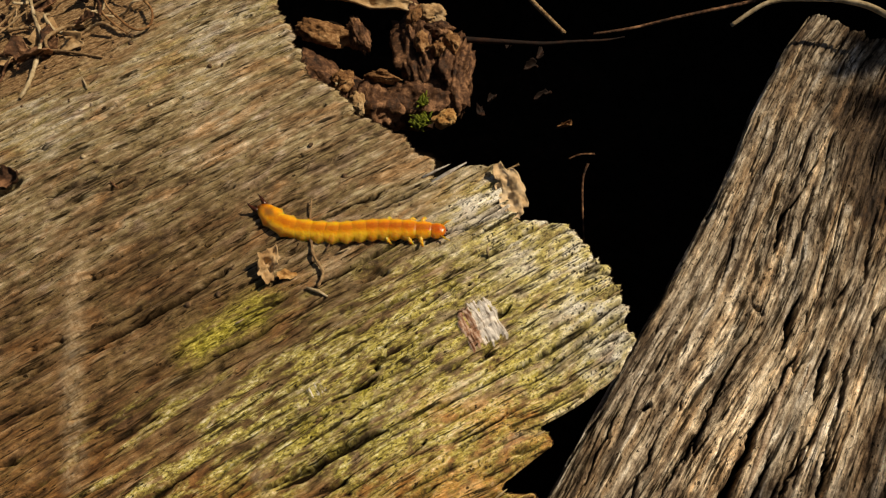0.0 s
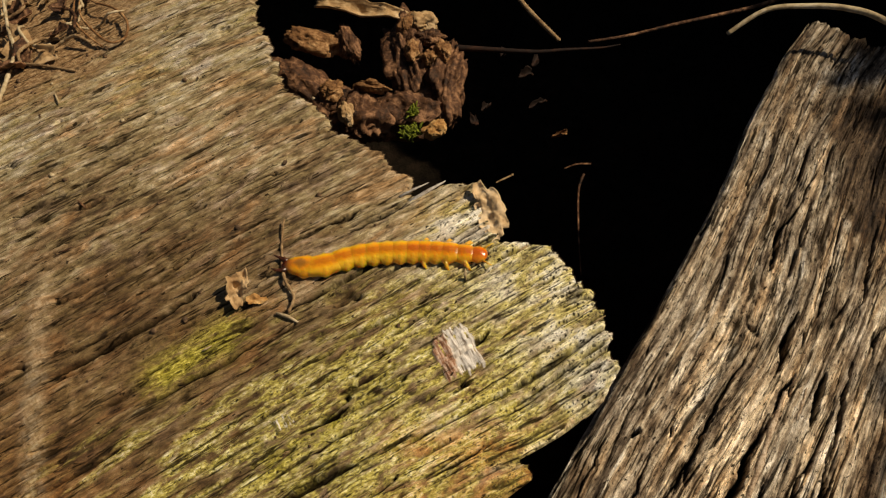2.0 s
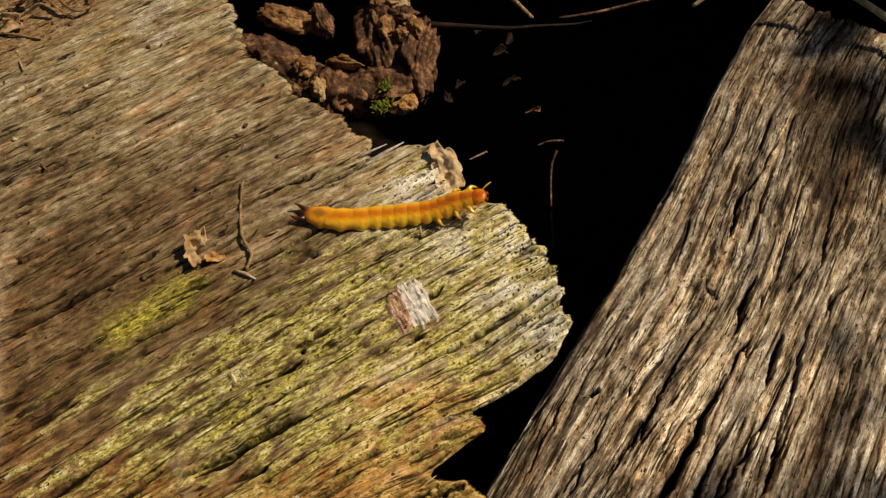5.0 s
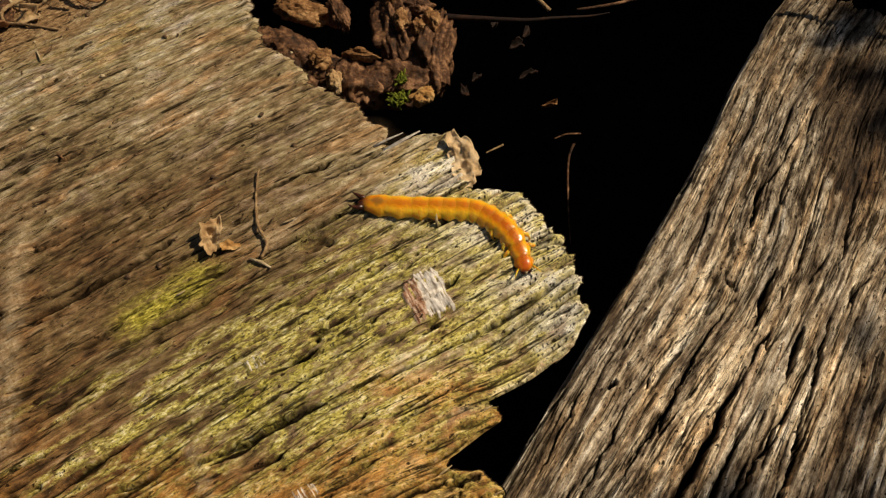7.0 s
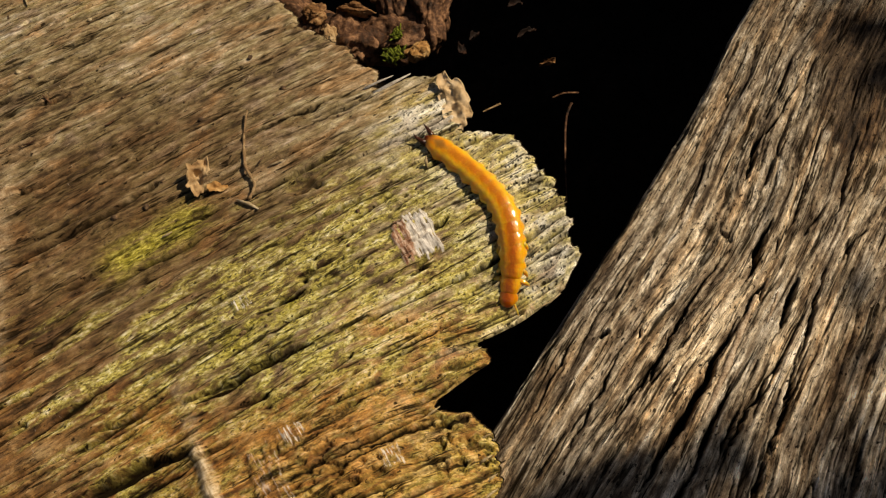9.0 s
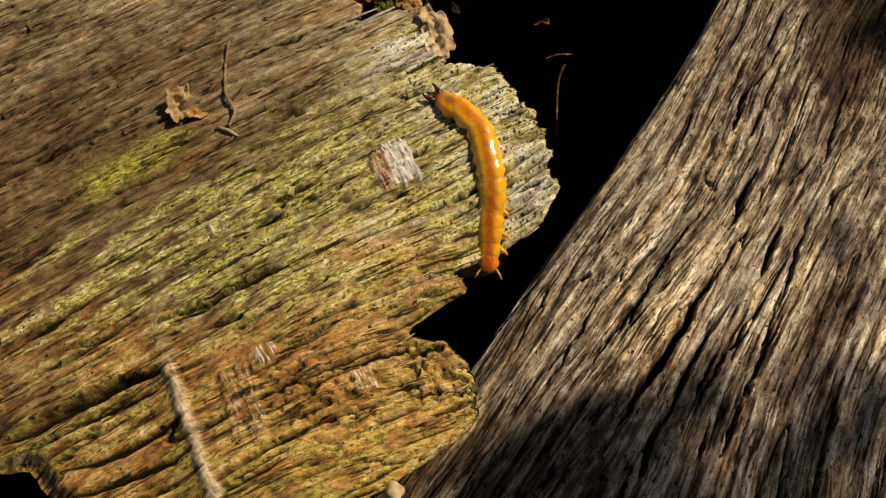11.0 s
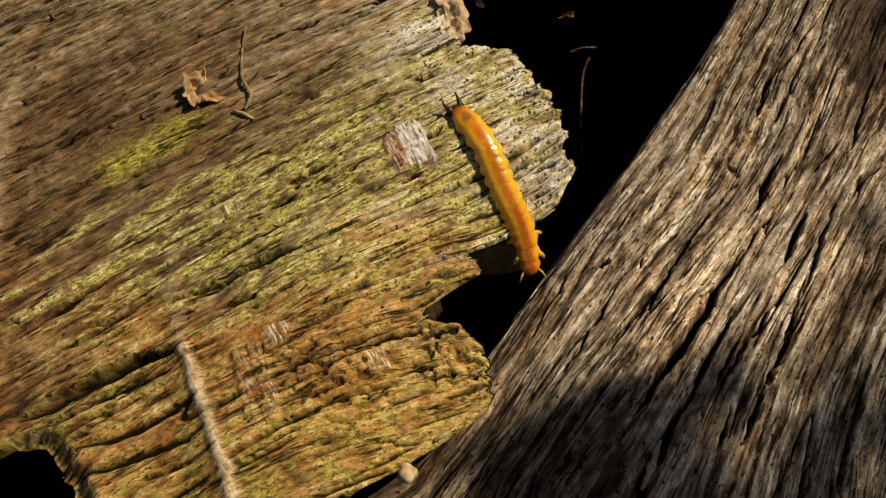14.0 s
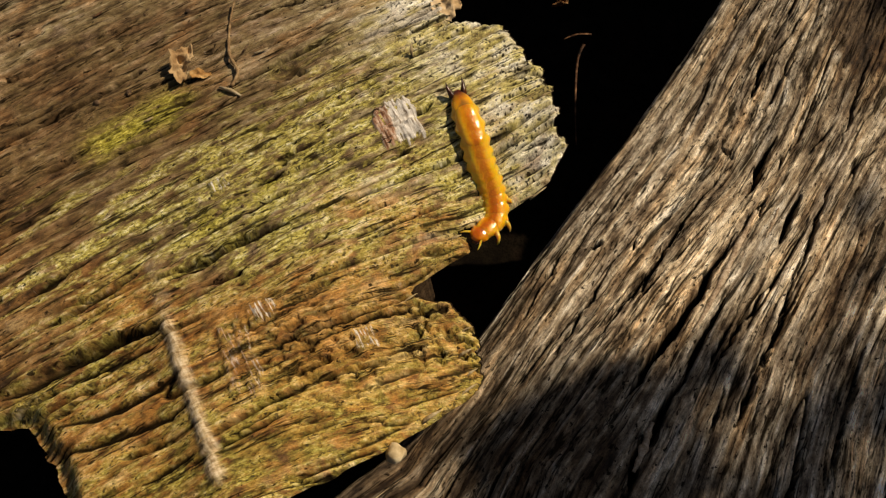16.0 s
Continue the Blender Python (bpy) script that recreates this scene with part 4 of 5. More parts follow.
# ---- the ground in the gap ----
def build_ground():
    rows = np.concatenate([-np.geomspace(30, 0.3, 30), np.linspace(-0.28, 0.45, 160), 0.45 + np.geomspace(0.02, 30, 30)])
    X, Y = np.meshgrid(rows, rows)
    near = np.exp(-(X ** 2 + Y ** 2) / 0.5)
    Z = -0.16 + near * (0.018 * (fbm(X / 0.05, Y / 0.05, 121, 4) - 0.5) + 0.006 * (fbm(X / 0.008, Y / 0.008, 122, 3) - 0.5))
    # unseen mound and banks, added to block sun and sky from the gap
    Z = Z + np.maximum(0.23 * smooth(0.125, 0.19, X) * smooth(0.16, 0.20, Y), 0.175 * smooth(0.125, 0.17, X) * smooth(0.07, 0.11, Y)) * smooth(0.60, 0.40, Y) + 0.10 * smooth(0.25, 0.38, Y)
    Z = Z + 0.42 * smooth(0.55, 1.15, np.hypot(X, Y)) + 0.12 * (fbm(X / 0.5, Y / 0.5, 123, 3) - 0.5) * smooth(0.6, 1.2, np.hypot(X, Y))
    n = len(rows)
    idx = np.arange(n * n).reshape(n, n)
    q = np.stack([idx[:-1, :-1], idx[:-1, 1:], idx[1:, 1:], idx[1:, :-1]], -1).reshape(-1, 4)
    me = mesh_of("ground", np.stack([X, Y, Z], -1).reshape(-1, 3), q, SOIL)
    return tagged(new("ground", me), "soil between the pieces of wood, blackened for the deep shade there", "ground", kind="structure")


ground = build_ground()


# ---- the larva ----
def barrel(length, width, height, fore=0.8, aft=0.8, n=24, m=24, bulge=0.28):
    """A body ring: flattened, rounded at both ends, its long axis on x (head towards +x)."""
    bm = bmesh.new()
    rings = []
    for i in range(n + 1):
        t = -1 + 2 * i / n
        x = math.sin(t * math.pi / 2) * length / 2
        e = fore if t > 0 else aft
        k = max(1 - abs(math.sin(t * math.pi / 2)) ** 5.0, 0.0) ** 0.5 * (1 - (1 - e) * abs(math.sin(t * math.pi / 2)) ** 2) if abs(t) < 1 else 0.02
        ring = []
        for j in range(m):
            a = 2 * math.pi * j / m
            c, s = math.cos(a), math.sin(a)
            lobe = math.exp(-(x / (0.60 * MM)) ** 2)
            y = math.copysign(abs(c) ** 0.85, c) * width / 2 * k * (0.94 + bulge * lobe * math.exp(-((s + 0.15) / 0.45) ** 2))
            z = math.copysign(abs(s) ** 0.95, s) * height / 2 * k * (0.97 + 0.06 * lobe)
            ring.append(bm.verts.new((x, y, z)))
        rings.append(ring)
    for r, s in zip(rings, rings[1:]):
        for j in range(m):
            bm.faces.new((r[j], r[(j + 1) % m], s[(j + 1) % m], s[j]))
    bm.faces.new(rings[0][::-1])
    bm.faces.new(rings[-1])
    bmesh.ops.recalc_face_normals(bm, faces=bm.faces[:])
    return bm


larva = tagged(new("larva"), "glossy amber-orange beetle larva crawling over the weathered wood", "larva")
larva_parts = []  # (object, share of the body's length from the tail)
SHARES = [0.12, 0.215, 0.315, 0.39, 0.455, 0.52, 0.585, 0.645, 0.70, 0.755, 0.81, 0.885, 0.955]
WIDTHS = [3.1, 3.25, 3.25, 3.25, 3.25, 3.25, 3.25, 3.2, 3.15, 3.1, 3.0, 2.6, 2.2]
LENGTHS = [6.6, 6.0, 4.4, 4.3, 4.3, 4.3, 4.3, 4.2, 4.1, 4.0, 3.8, 3.4, 2.6]
legs = []
for i, (s, w, l) in enumerate(zip(SHARES, WIDTHS, LENGTHS)):
    name = "tail_segment" if i == 0 else "head" if i == 12 else "thorax_segment" if i > 8 else "abdomen_segment"
    skin = TAIL_SKIN if i == 0 else SKIN if i < 7 else HEAD_SKIN if i == 12 else THORAX_SKIN
    ob = part(name, barrel(l * MM, w * MM, w * 0.66 * MM, 0.96 if i < 12 else 0.72, 0.96 if i else 0.45), skin, larva, {"tail_segment": "amber last segment ending in two horns", "head": "glossy red-brown head"}.get(name, ""))
    larva_parts.append((ob, s))
    if i == 0:
        for side in (1, -1):
            pts = [(-2.3, 0.62 * side, 0.0), (-3.1, 0.85 * side, 0.15), (-3.7, 1.02 * side, 0.45), (-4.3, 1.0 * side, 0.9)]
            part("tail_horn", tube(bmesh.new(), [Vector(p) * MM for p in pts], [0.5 * MM, 0.36 * MM, 0.2 * MM, 0.03 * MM]), HORN, ob, "dark red-brown curved horn")
    if i == 12:
        for side in (1, -1):
            pts = [(0.8, 0.5 * side, -0.2), (1.25, 0.5 * side, -0.25), (1.5, 0.12 * side, -0.3)]
            part("jaw", tube(bmesh.new(), [Vector(p) * MM for p in pts], [0.35 * MM, 0.26 * MM, 0.06 * MM]), HORN, ob, "dark pointed jaw")
            pts = [(0.7, 0.9 * side, 0.05), (1.3, 1.35 * side, 0.2), (2.0, 1.7 * side, 0.3)]
            part("antenna", tube(bmesh.new(), [Vector(p) * MM for p in pts], [0.16 * MM, 0.13 * MM, 0.05 * MM]), LEG_SKIN, ob, "short amber feeler")
    if i in (8, 10, 11):
        for side in (1, -1):
            pts = [(0.0, 0.9 * side, -0.4), (0.15, 1.5 * side, 0.0), (0.4, 1.95 * side, -0.15), (0.65, 2.15 * side, -0.6), (0.95, 2.2 * side, -0.9)]
            leg = part("leg", tube(bmesh.new(), [Vector(p) * MM for p in pts], [0.45 * MM, 0.36 * MM, 0.27 * MM, 0.17 * MM, 0.05 * MM], 8), LEG_SKIN, ob, "short jointed amber leg")
            legs.append((leg, side * (1 if i % 2 else -1)))


# ---- scraps on the slab ----
def scrap(name, bm, material, at, turn=(0, 0, 0), label="", category="", group=""):
    ob = part(name, bm, material)
    ob.matrix_world = Matrix.Translation(at) @ pose(0, 0, 0, *turn)
    return tagged(ob, label, category, group)


def smooth_slab(x, y, lift=0.0):
    """The slab's top without its finest relief."""
    xs, ys = x + np.array([0, 0.5, -0.5, 0.6, -0.6]), y + np.array([0, 0.6, -0.6, -0.5, 0.5])
    u, v = xs * CG + ys * SG, -xs * SG + ys * CG
    h, *_ = slab_relief(u, v, xs, ys, slab_end(v) - u)
    return Vector((x, y, float(h.mean()) + lift)) * MM


# a bent dry stalk and its fallen tip
scrap("dry_stalk", tube(bmesh.new(), curve_through([on_slab(-25.9, 68.6, 0.7), on_slab(-25.8, 64.2, 0.8), on_slab(-24.9, 59.3, 0.7), on_slab(-23.4, 56.5, 0.6), on_slab(-24.0, 54.4, 0.4)], 8),
                        [(0.10 + 0.12 * min(1, k / 14)) * MM * (1 + 0.25 * math.sin(1.7 * k)) for k in range(33)], 8), ROOT, (0, 0, 0), label="thin bent dry stalk lying on the weathered wood", category="stalk")
scrap("straw_bit", tube(bmesh.new(), [on_slab(-25.6, 54.4, 0.35), on_slab(-24.0, 53.8, 0.4), on_slab(-22.6, 53.0, 0.3)], [0.15 * MM, 0.28 * MM, 0.12 * MM], 7), STRAW, (0, 0, 0),
      label="short pale scrap of straw on the wood", category="straw")
# dry leaf scraps
scrap("leaf_scrap", flake(4.4 * MM, 3.2 * MM, 0.12 * MM, 0.9 * MM, 3, 0.30, 0.36, 18), DEAD_LEAF, on_slab(-30.9, 57.6, 1.2), (22, -14, 78), "curled tan scrap of dry leaf on the weathered wood", "leaf")
scrap("leaf_scrap", flake(8.6 * MM, 4.2 * MM, 0.25 * MM, 0.5 * MM, 12, 0.14, 0.26, 20), CAP_LEAF, smooth_slab(2.6, 68.9, 0.5), (4, 14, -66), "pale tan dry leaf caught on the splintered end", "leaf")
scrap("leaf_scrap", flake(2.6 * MM, 1.5 * MM, 0.15 * MM, 0.3 * MM, 9, 0.14, 0.3), ROTTEN, on_slab(-28.4, 56.2, 0.5), (8, 16, 20), "small orange-brown scrap of dry leaf", "leaf")
scrap("leaf_scrap", flake(6.5 * MM, 4.0 * MM, 0.2 * MM, 1.0 * MM, 15, 0.15, 0.3), BARK, on_slab(-75.6, 77.0, 0.9), (12, -18, -35), "curled dark brown leaf scrap on the wood", "leaf")
for k, (x, y, turn, long) in enumerate([(-57.8, 64.9, 150, 2.8), (-57.4, 66.0, 20, 2.0), (-20.8, 59.8, 25, 2.0), (-23.0, 60.4, 60, 1.4), (-57.1, 74.1, 140, 1.8), (-68.0, 97.5, 120, 3.0), (-66.5, 98.6, 60, 2.2), (-46.0, 68.5, 35, 1.6), (-34.3, 49.8, 30, 1.4)]):
    a = radians(turn)
    scrap("twig_bit", tube(bmesh.new(), [on_slab(x + s * long * math.cos(a), y + s * long * math.sin(a), 0.35 + 0.1 * (s > 0)) for s in (-0.5, 0, 0.5)], [0.10 * MM, 0.16 * MM, 0.07 * MM], 6), (CRUMB, BARK, STRAW)[k % 3 if k < 8 else 2], (0, 0, 0),
          label="tiny dark splinter of twig lying in the grain", category="twig", group="twig bits")
# an upright splinter
scrap("splinter", tube(bmesh.new(), [on_slab(-0.9, 58.2, -0.3), on_slab(-0.85, 58.6, 1.0), on_slab(-0.8, 59.2, 2.0)], [0.3 * MM, 0.24 * MM, 0.06 * MM], 6), STRAW, (0, 0, 0),
      label="small upright splinter of grey wood", category="splinter")


# ---- crumbs on the slab ----
rnd = random.Random(21)
for k in range(70):
    if k < 46:
        x, y = rnd.uniform(-75, -5), rnd.uniform(36, 100)
    else:
        x, y = rnd.uniform(-80, -62), rnd.uniform(92, 118)
    if x * CG + y * SG > 24:
        x -= 14
    size = rnd.choice((0.25, 0.3, 0.35, 0.45, 0.55, 0.8))
    scrap("crumb", pebble(size * MM, k), CRUMB if k % 14 else STRAW, on_slab(x, y, 0.2 * size), (0, 0, rnd.uniform(0, 180)), "tiny dark crumb of earth lying in the wood grain", "crumb", "crumbs on the wood")

# the pale nub under the lip of the rotten corner
nub = part("pale_nub", pebble(2.4 * MM, 77, 0.8), PALE_LEAF, slab, "pale waxy nub under the lip of the slab")
nub.matrix_world = Matrix.Translation(Vector((-1.8, 11.2, -12.6)) * MM)

# ---- the tangle of rootlets and leaf litter on the slab ----
def rootlet(pts, thick, material=ROOT, label="thin curly brown rootlet in the dry litter"):
    line = curve_through([on_slab(x, y, z) for x, y, z in pts], 8)
    n = len(line)
    r = [thick * MM * (0.55 + 0.45 * math.sin(math.pi * (0.1 + 0.8 * i / n))) * (1 + 0.18 * math.sin(i * 1.9)) for i in range(n)]
    return scrap("rootlet", tube(bmesh.new(), line, r, 7), material, (0, 0, 0), label=label, category="rootlet", group="litter rootlets")


rootlet([(-88.5, 128.4, 2.5), (-82.7, 116.3, 2.0), (-79.6, 110.5, 1.8), (-79.0, 106.6, 1.5), (-78.3, 99.5, 0.8), (-79.4, 95.8, 0.4)], 0.40, STRAW, "pale papery dry stem on the litter")
rootlet([(-72.8, 126.0, 1.0), (-69.6, 118.6, 2.2), (-66.2, 113.6, 2.2), (-62.2, 110.2, 1.2), (-59.6, 111.2, 1.0), (-59.6, 114.4, 2.0), (-63.0, 118.6, 2.6), (-68.0, 121.8, 2.0), (-71, 126, 1.5)], 0.24, LITTER)
rootlet([(-73.6, 126.0, 1.2), (-70.8, 118.0, 1.6), (-66.9, 112.6, 1.4), (-63.5, 109.9, 0.6)], 0.2, LITTER)
rootlet([(-92.0, 119.0, 0.8), (-85.2, 111.6, 1.0), (-80.0, 108.2, 0.8), (-75.0, 106.8, 0.5), (-67.0, 104.5, 0.3)], 0.28)
rnd = random.Random(5)
for k in range(16):
    x, y = rnd.uniform(-94, -70), rnd.uniform(105, 128)
    a = rnd.uniform(-1, 1.6)
    pts = []
    for i in range(5):
        pts.append((x, y, rnd.uniform(0.4, 2.6)))
        a += rnd.uniform(-0.8, 0.8)
        x, y = x + 2.6 * math.cos(a), y + 2.6 * math.sin(a)
    rootlet(pts, rnd.uniform(0.14, 0.36), (ROOT, STRAW, ROOT, BARK)[k % 4])
for k in range(22):
    x, y = rnd.uniform(-96, -70), rnd.uniform(105, 130)
    size = rnd.uniform(3, 8)
    scrap("litter_leaf", flake(size * MM, size * rnd.uniform(0.45, 0.8) * MM, 0.15 * MM, rnd.uniform(0.2, 1.2) * MM, 100 + k, 0.13, 0.4, 9), (DEAD_LEAF, BARK, ROOT, BARK)[k % 4],
          on_slab(x, y, rnd.uniform(0.4, 1.6)), (rnd.uniform(-30, 30), rnd.uniform(-30, 30), rnd.uniform(0, 180)), "dry brown crumpled leaf scrap in the litter on the wood", "leaf", "leaf litter")

# ---- splinters along the broken end ----
rnd = random.Random(9)
for k in range(46):
    v = rnd.uniform(12, 112)
    e = float(slab_end(np.array([v]))[0])
    x0, y0 = (e - 2.2) * CG - v * SG, (e - 2.2) * SG + v * CG
    reach, turn = rnd.uniform(1.6, 2.7), GRAIN + rnd.uniform(-0.12, 0.12)
    x1, y1 = x0 + reach * math.cos(turn), y0 + reach * math.sin(turn)
    z0 = float(slab_form(np.array([x0]), np.array([y0]))[0])
    r = rnd.uniform(0.12, 0.32) * MM
    zz = rnd.uniform(-0.9, 0.1)
    ob = part("splinter", tube(bmesh.new(), [Vector((x0, y0, z0 - 0.5 + zz)) * MM, Vector(((x0 + x1) / 2, (y0 + y1) / 2, z0 - 0.2 + zz)) * MM, Vector((x1, y1, z0 - 0.3 + zz)) * MM], [r, r * 0.9, r * 0.25], 6, 0.6), TORN, slab)

for x0, y0, x1, y1, r in ((-8.6, 71.4, -3.6, 74.9, 0.34), (-10.0, 72.4, -6.0, 74.7, 0.22)):
    a, b = slab_form(np.array([x0, x1]), np.array([y0, y1])) - 0.1
    part("splinter", tube(bmesh.new(), [Vector((x0, y0, a)) * MM, Vector(((x0 + x1) / 2, (y0 + y1) / 2, (a + b) / 2 + 0.1)) * MM, Vector((x1, y1, b)) * MM], [r * MM, r * 0.9 * MM, r * 0.3 * MM], 6, 0.6), SILVER, slab, "pale bare splinter in the notch")

# ---- what lies in the gap ----
def bark_lump(size, seed, at, turn, label, material=BARK, fold=(4.6, 1.3, 2.4)):
    """A ragged lump (size in mm) with folds that run along y."""
    bm = bmesh.new()
    bmesh.ops.create_icosphere(bm, subdivisions=5, radius=0.5)
    off = Vector((seed * 2.3, seed * 5.1, 1.0))
    for v in bm.verts:
        q = Vector((v.co.x * fold[0], v.co.y * fold[1], v.co.z * fold[2])) + off
        w = v.co * 3.1 + off
        v.co *= 1 + 0.42 * noise.noise(w) + 0.34 * (abs(noise.noise(q)) - 0.25) + 0.26 * (abs(noise.noise(q * 2.2)) - 0.25) + 0.16 * (abs(noise.noise(q * 4.6)) - 0.25) + 0.10 * noise.noise(w * 6)
        v.co = Vector((v.co.x * size[0], v.co.y * size[1], v.co.z * size[2])) * MM
    return scrap("bark_lump", bm, material, Vector(at) * MM, turn, label, "bark")


bark_lump((29, 15, 12), 2, (-41.5, 147, -63), (0, 12, -32), "smooth reddish-brown slab of bark leaning under the wood", BARK, (1.6, 1.6, 1.6))
bark_lump((15, 7, 6), 4, (-43.5, 164.5, -60), (0, 10, -8), "tan flake of bark with a ragged rim", LITTER, (2, 2, 2))
bark_lump((5, 12, 5), 5, (-33.5, 163, -60), (0, 0, 18), "thin upright strip of brown bark")
bark_lump((12, 28, 12), 1, (-18.0, 160, -63), (0, 0, 10), "upright folded lump of rotten brown bark")
bark_lump((11, 25, 12), 3, (-9.0, 150.5, -64), (0, 0, -6), "dark folded lump of rotten bark")
bark_lump((20, 12, 10), 6, (-18.5, 142.0, -64), (0, 0, -6), "crumbling foot of the rotten bark")
bark_lump((16, 13, 10), 7, (-30, 141, -63), (0, 0, -25), "dark crumbling lump of bark beside the wood")
bark_lump((7, 7, 5), 8, (-14, 167, -58), (0, 0, 20), "pale tan knob of bark", DEAD_LEAF, (2, 2, 2))
for k, (x, y, long, wide, turn, mat) in enumerate([(-12.5, 154, 4, 3, 40, LITTER), (-9.0, 156.5, 4, 6, 20, LITTER), (-16.5, 156.5, 4, 6, 0, LITTER), (-32.2, 137.6, 4, 6, 10, DEAD_LEAF), (-10.5, 131.2, 6, 4, 30, ROTTEN),
                                                   (-26.5, 145.5, 9, 2.5, -12, LITTER), (-36.5, 145.2, 6, 5, 20, LITTER), (-18, 166, 7, 4, 60, LITTER), (-12.5, 161, 7, 4, 10, BARK)]):
    bark_lump((long, wide, 4), 20 + k, (x, y, -57.5), (0, 0, turn), "small rusty crumb of bark on the rotten pile", mat, (2, 2, 2))
# the gap's shade is put into this litter colour
DIM = mottled("red-brown litter dimmed for shade", (0.003, 0.001, 0.0005), (0.013, 0.004, 0.0015), (0.045, 0.015, 0.006), 500)
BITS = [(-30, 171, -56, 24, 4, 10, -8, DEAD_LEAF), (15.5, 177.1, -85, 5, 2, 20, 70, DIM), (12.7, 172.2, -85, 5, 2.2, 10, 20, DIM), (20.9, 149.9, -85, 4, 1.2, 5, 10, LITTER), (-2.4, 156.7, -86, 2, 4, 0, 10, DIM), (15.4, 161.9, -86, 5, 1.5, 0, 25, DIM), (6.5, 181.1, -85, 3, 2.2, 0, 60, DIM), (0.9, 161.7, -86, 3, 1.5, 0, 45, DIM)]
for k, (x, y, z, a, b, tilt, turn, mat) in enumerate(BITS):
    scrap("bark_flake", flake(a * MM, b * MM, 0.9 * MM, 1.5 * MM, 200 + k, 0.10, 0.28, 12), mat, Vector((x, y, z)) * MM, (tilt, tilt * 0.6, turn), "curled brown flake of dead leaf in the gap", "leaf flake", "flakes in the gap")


def moss_tuft(at, n, spread, seed):
    bm = bmesh.new()
    r = random.Random(seed)
    for _ in range(n):
        a, d, h = r.uniform(0, 6.28), r.uniform(0, spread), r.uniform(0.6, 1.8)
        p = Vector((d * math.cos(a), d * math.sin(a), 0))
        q = p + Vector((r.uniform(-1.5, 1.5), r.uniform(-1.5, 1.5), h))
        tube(bm, [p * MM, (p + q) * 0.5 * MM, q * MM], [0.3 * MM, 0.35 * MM, 0.10 * MM], 4, 0.5)
    return scrap("moss_tuft", bm, MOSS, Vector(at) * MM, (0, 0, 0), "small tuft of bright green moss in the gap", "moss")


moss_tuft((-17.0, 133.0, -60.5), 70, 2.6, 1)
moss_tuft((-16.4, 138.5, -59.5), 26, 1.6, 2)


def stem(name, pts, r0, r1, material, label, category, flat=1.0):
    line = curve_through([Vector(p) * MM for p in pts], 8)
    n = len(line)
    return scrap(name, tube(bmesh.new(), line, [(r0 + (r1 - r0) * i / n) * MM for i in range(n)], 8, flat), material, (0, 0, 0), label=label, category=category)


stem("dead_reed", [(9.5, 190, -68), (12.3, 184.9, -70), (16.3, 178.0, -70), (21.4, 170.0, -70)], 0.8, 0.6, ROOT, "pale dry reed standing in the gap", "reed")
stem("long_stem", [(27.5, 159.2, -60), (37.7, 160.6, -60), (49.6, 163.6, -60), (57.0, 165.2, -60), (69.7, 168.1, -60), (84, 168, -55), (98, 164, -52), (115, 155, -50)], 0.35, 0.6, BARK,
     "long thin arching brown stem over the dark gap", "stem")
# this stick's colour carries the shade that dims it in the gap
stem("dimmed_stick", [(-6.0, 161.5, -62), (2.1, 160.3, -62), (14.4, 158.6, -62), (22.0, 158.8, -62), (31.0, 159.8, -63), (36.0, 160.6, -63)], 0.9, 0.12, DIM, "red-brown stick lying across the gap, dimmed in colour for shade", "stick")
stem("pale_stem", [(52, 133, -33), (59.6, 136.1, -30), (67.9, 136.6, -30), (75.7, 135.3, -30), (82.7, 132.2, -31), (95, 124, -36), (108, 114, -44)], 0.45, 0.8, STRAW, "pale dry stem arching over the end of the log", "stem")
stem("grass_blade", [(21.6, 142.1, -90), (25.0, 142.7, -89), (28.8, 142.6, -89)], 0.2, 0.35, BARK, "thin dry blade of grass in the dark gap", "grass blade", 0.4)
stem("grass_blade", [(26.8, 140.1, -90), (25.0, 135.0, -91), (24.2, 122.5, -93), (24.2, 112.3, -96)], 0.4, 0.12, BARK, "thin drooping dead grass blade in the dark gap", "grass blade", 0.4)
stem("grass_blade", [(3.0, 138.4, -90), (4.6, 139.3, -90), (7.8, 140.9, -90)], 0.2, 0.35, ROOT, "short pale scrap of grass in the dark gap", "grass blade", 0.4)

# ---- unseen leafy branches, added overhead to dapple the log with shade ----
def shade_branch(spots, away, root, label, seed):
    """Leaves hung where their shade falls on the given places of the log (mm), on one stem rooted in the unseen bank.
    """
    r = random.Random(seed)
    thing = tagged(new("unseen_shade_branch"), label, "branch")
    centres = []
    for x, y, size in spots:
        at = Vector((x, y, -34)) * MM + to_sun * (away + r.uniform(-0.05, 0.05))
        ob = part("leaf", flake(size * MM, size * r.uniform(0.55, 0.8) * MM, 0.4 * MM, 2 * MM, seed * 50 + len(centres), 0.05, 0.3, 10), DEAD_LEAF, thing)
        ob.matrix_world = Matrix.Translation(at) @ pose(0, 0, 0, r.uniform(-25, 25), r.uniform(10, 45), r.uniform(0, 180))
        centres.append(at)
    mid = sum(centres, Vector()) / len(centres)
    part("stem", tube(bmesh.new(), curve_through([mid, mid * 0.6 + Vector(root) * 0.4 + Vector((0, 0, 0.08)), Vector(root)], 8), [0.0015 + 0.0002 * k for k in range(17)], 8), ROOT, thing)
    for c in centres:
        part("twig", tube(bmesh.new(), [mid, (mid + c) / 2 + Vector((0, 0, 0.004)), c], [0.0007, 0.0005, 0.0003], 6), ROOT, thing)
    return thing


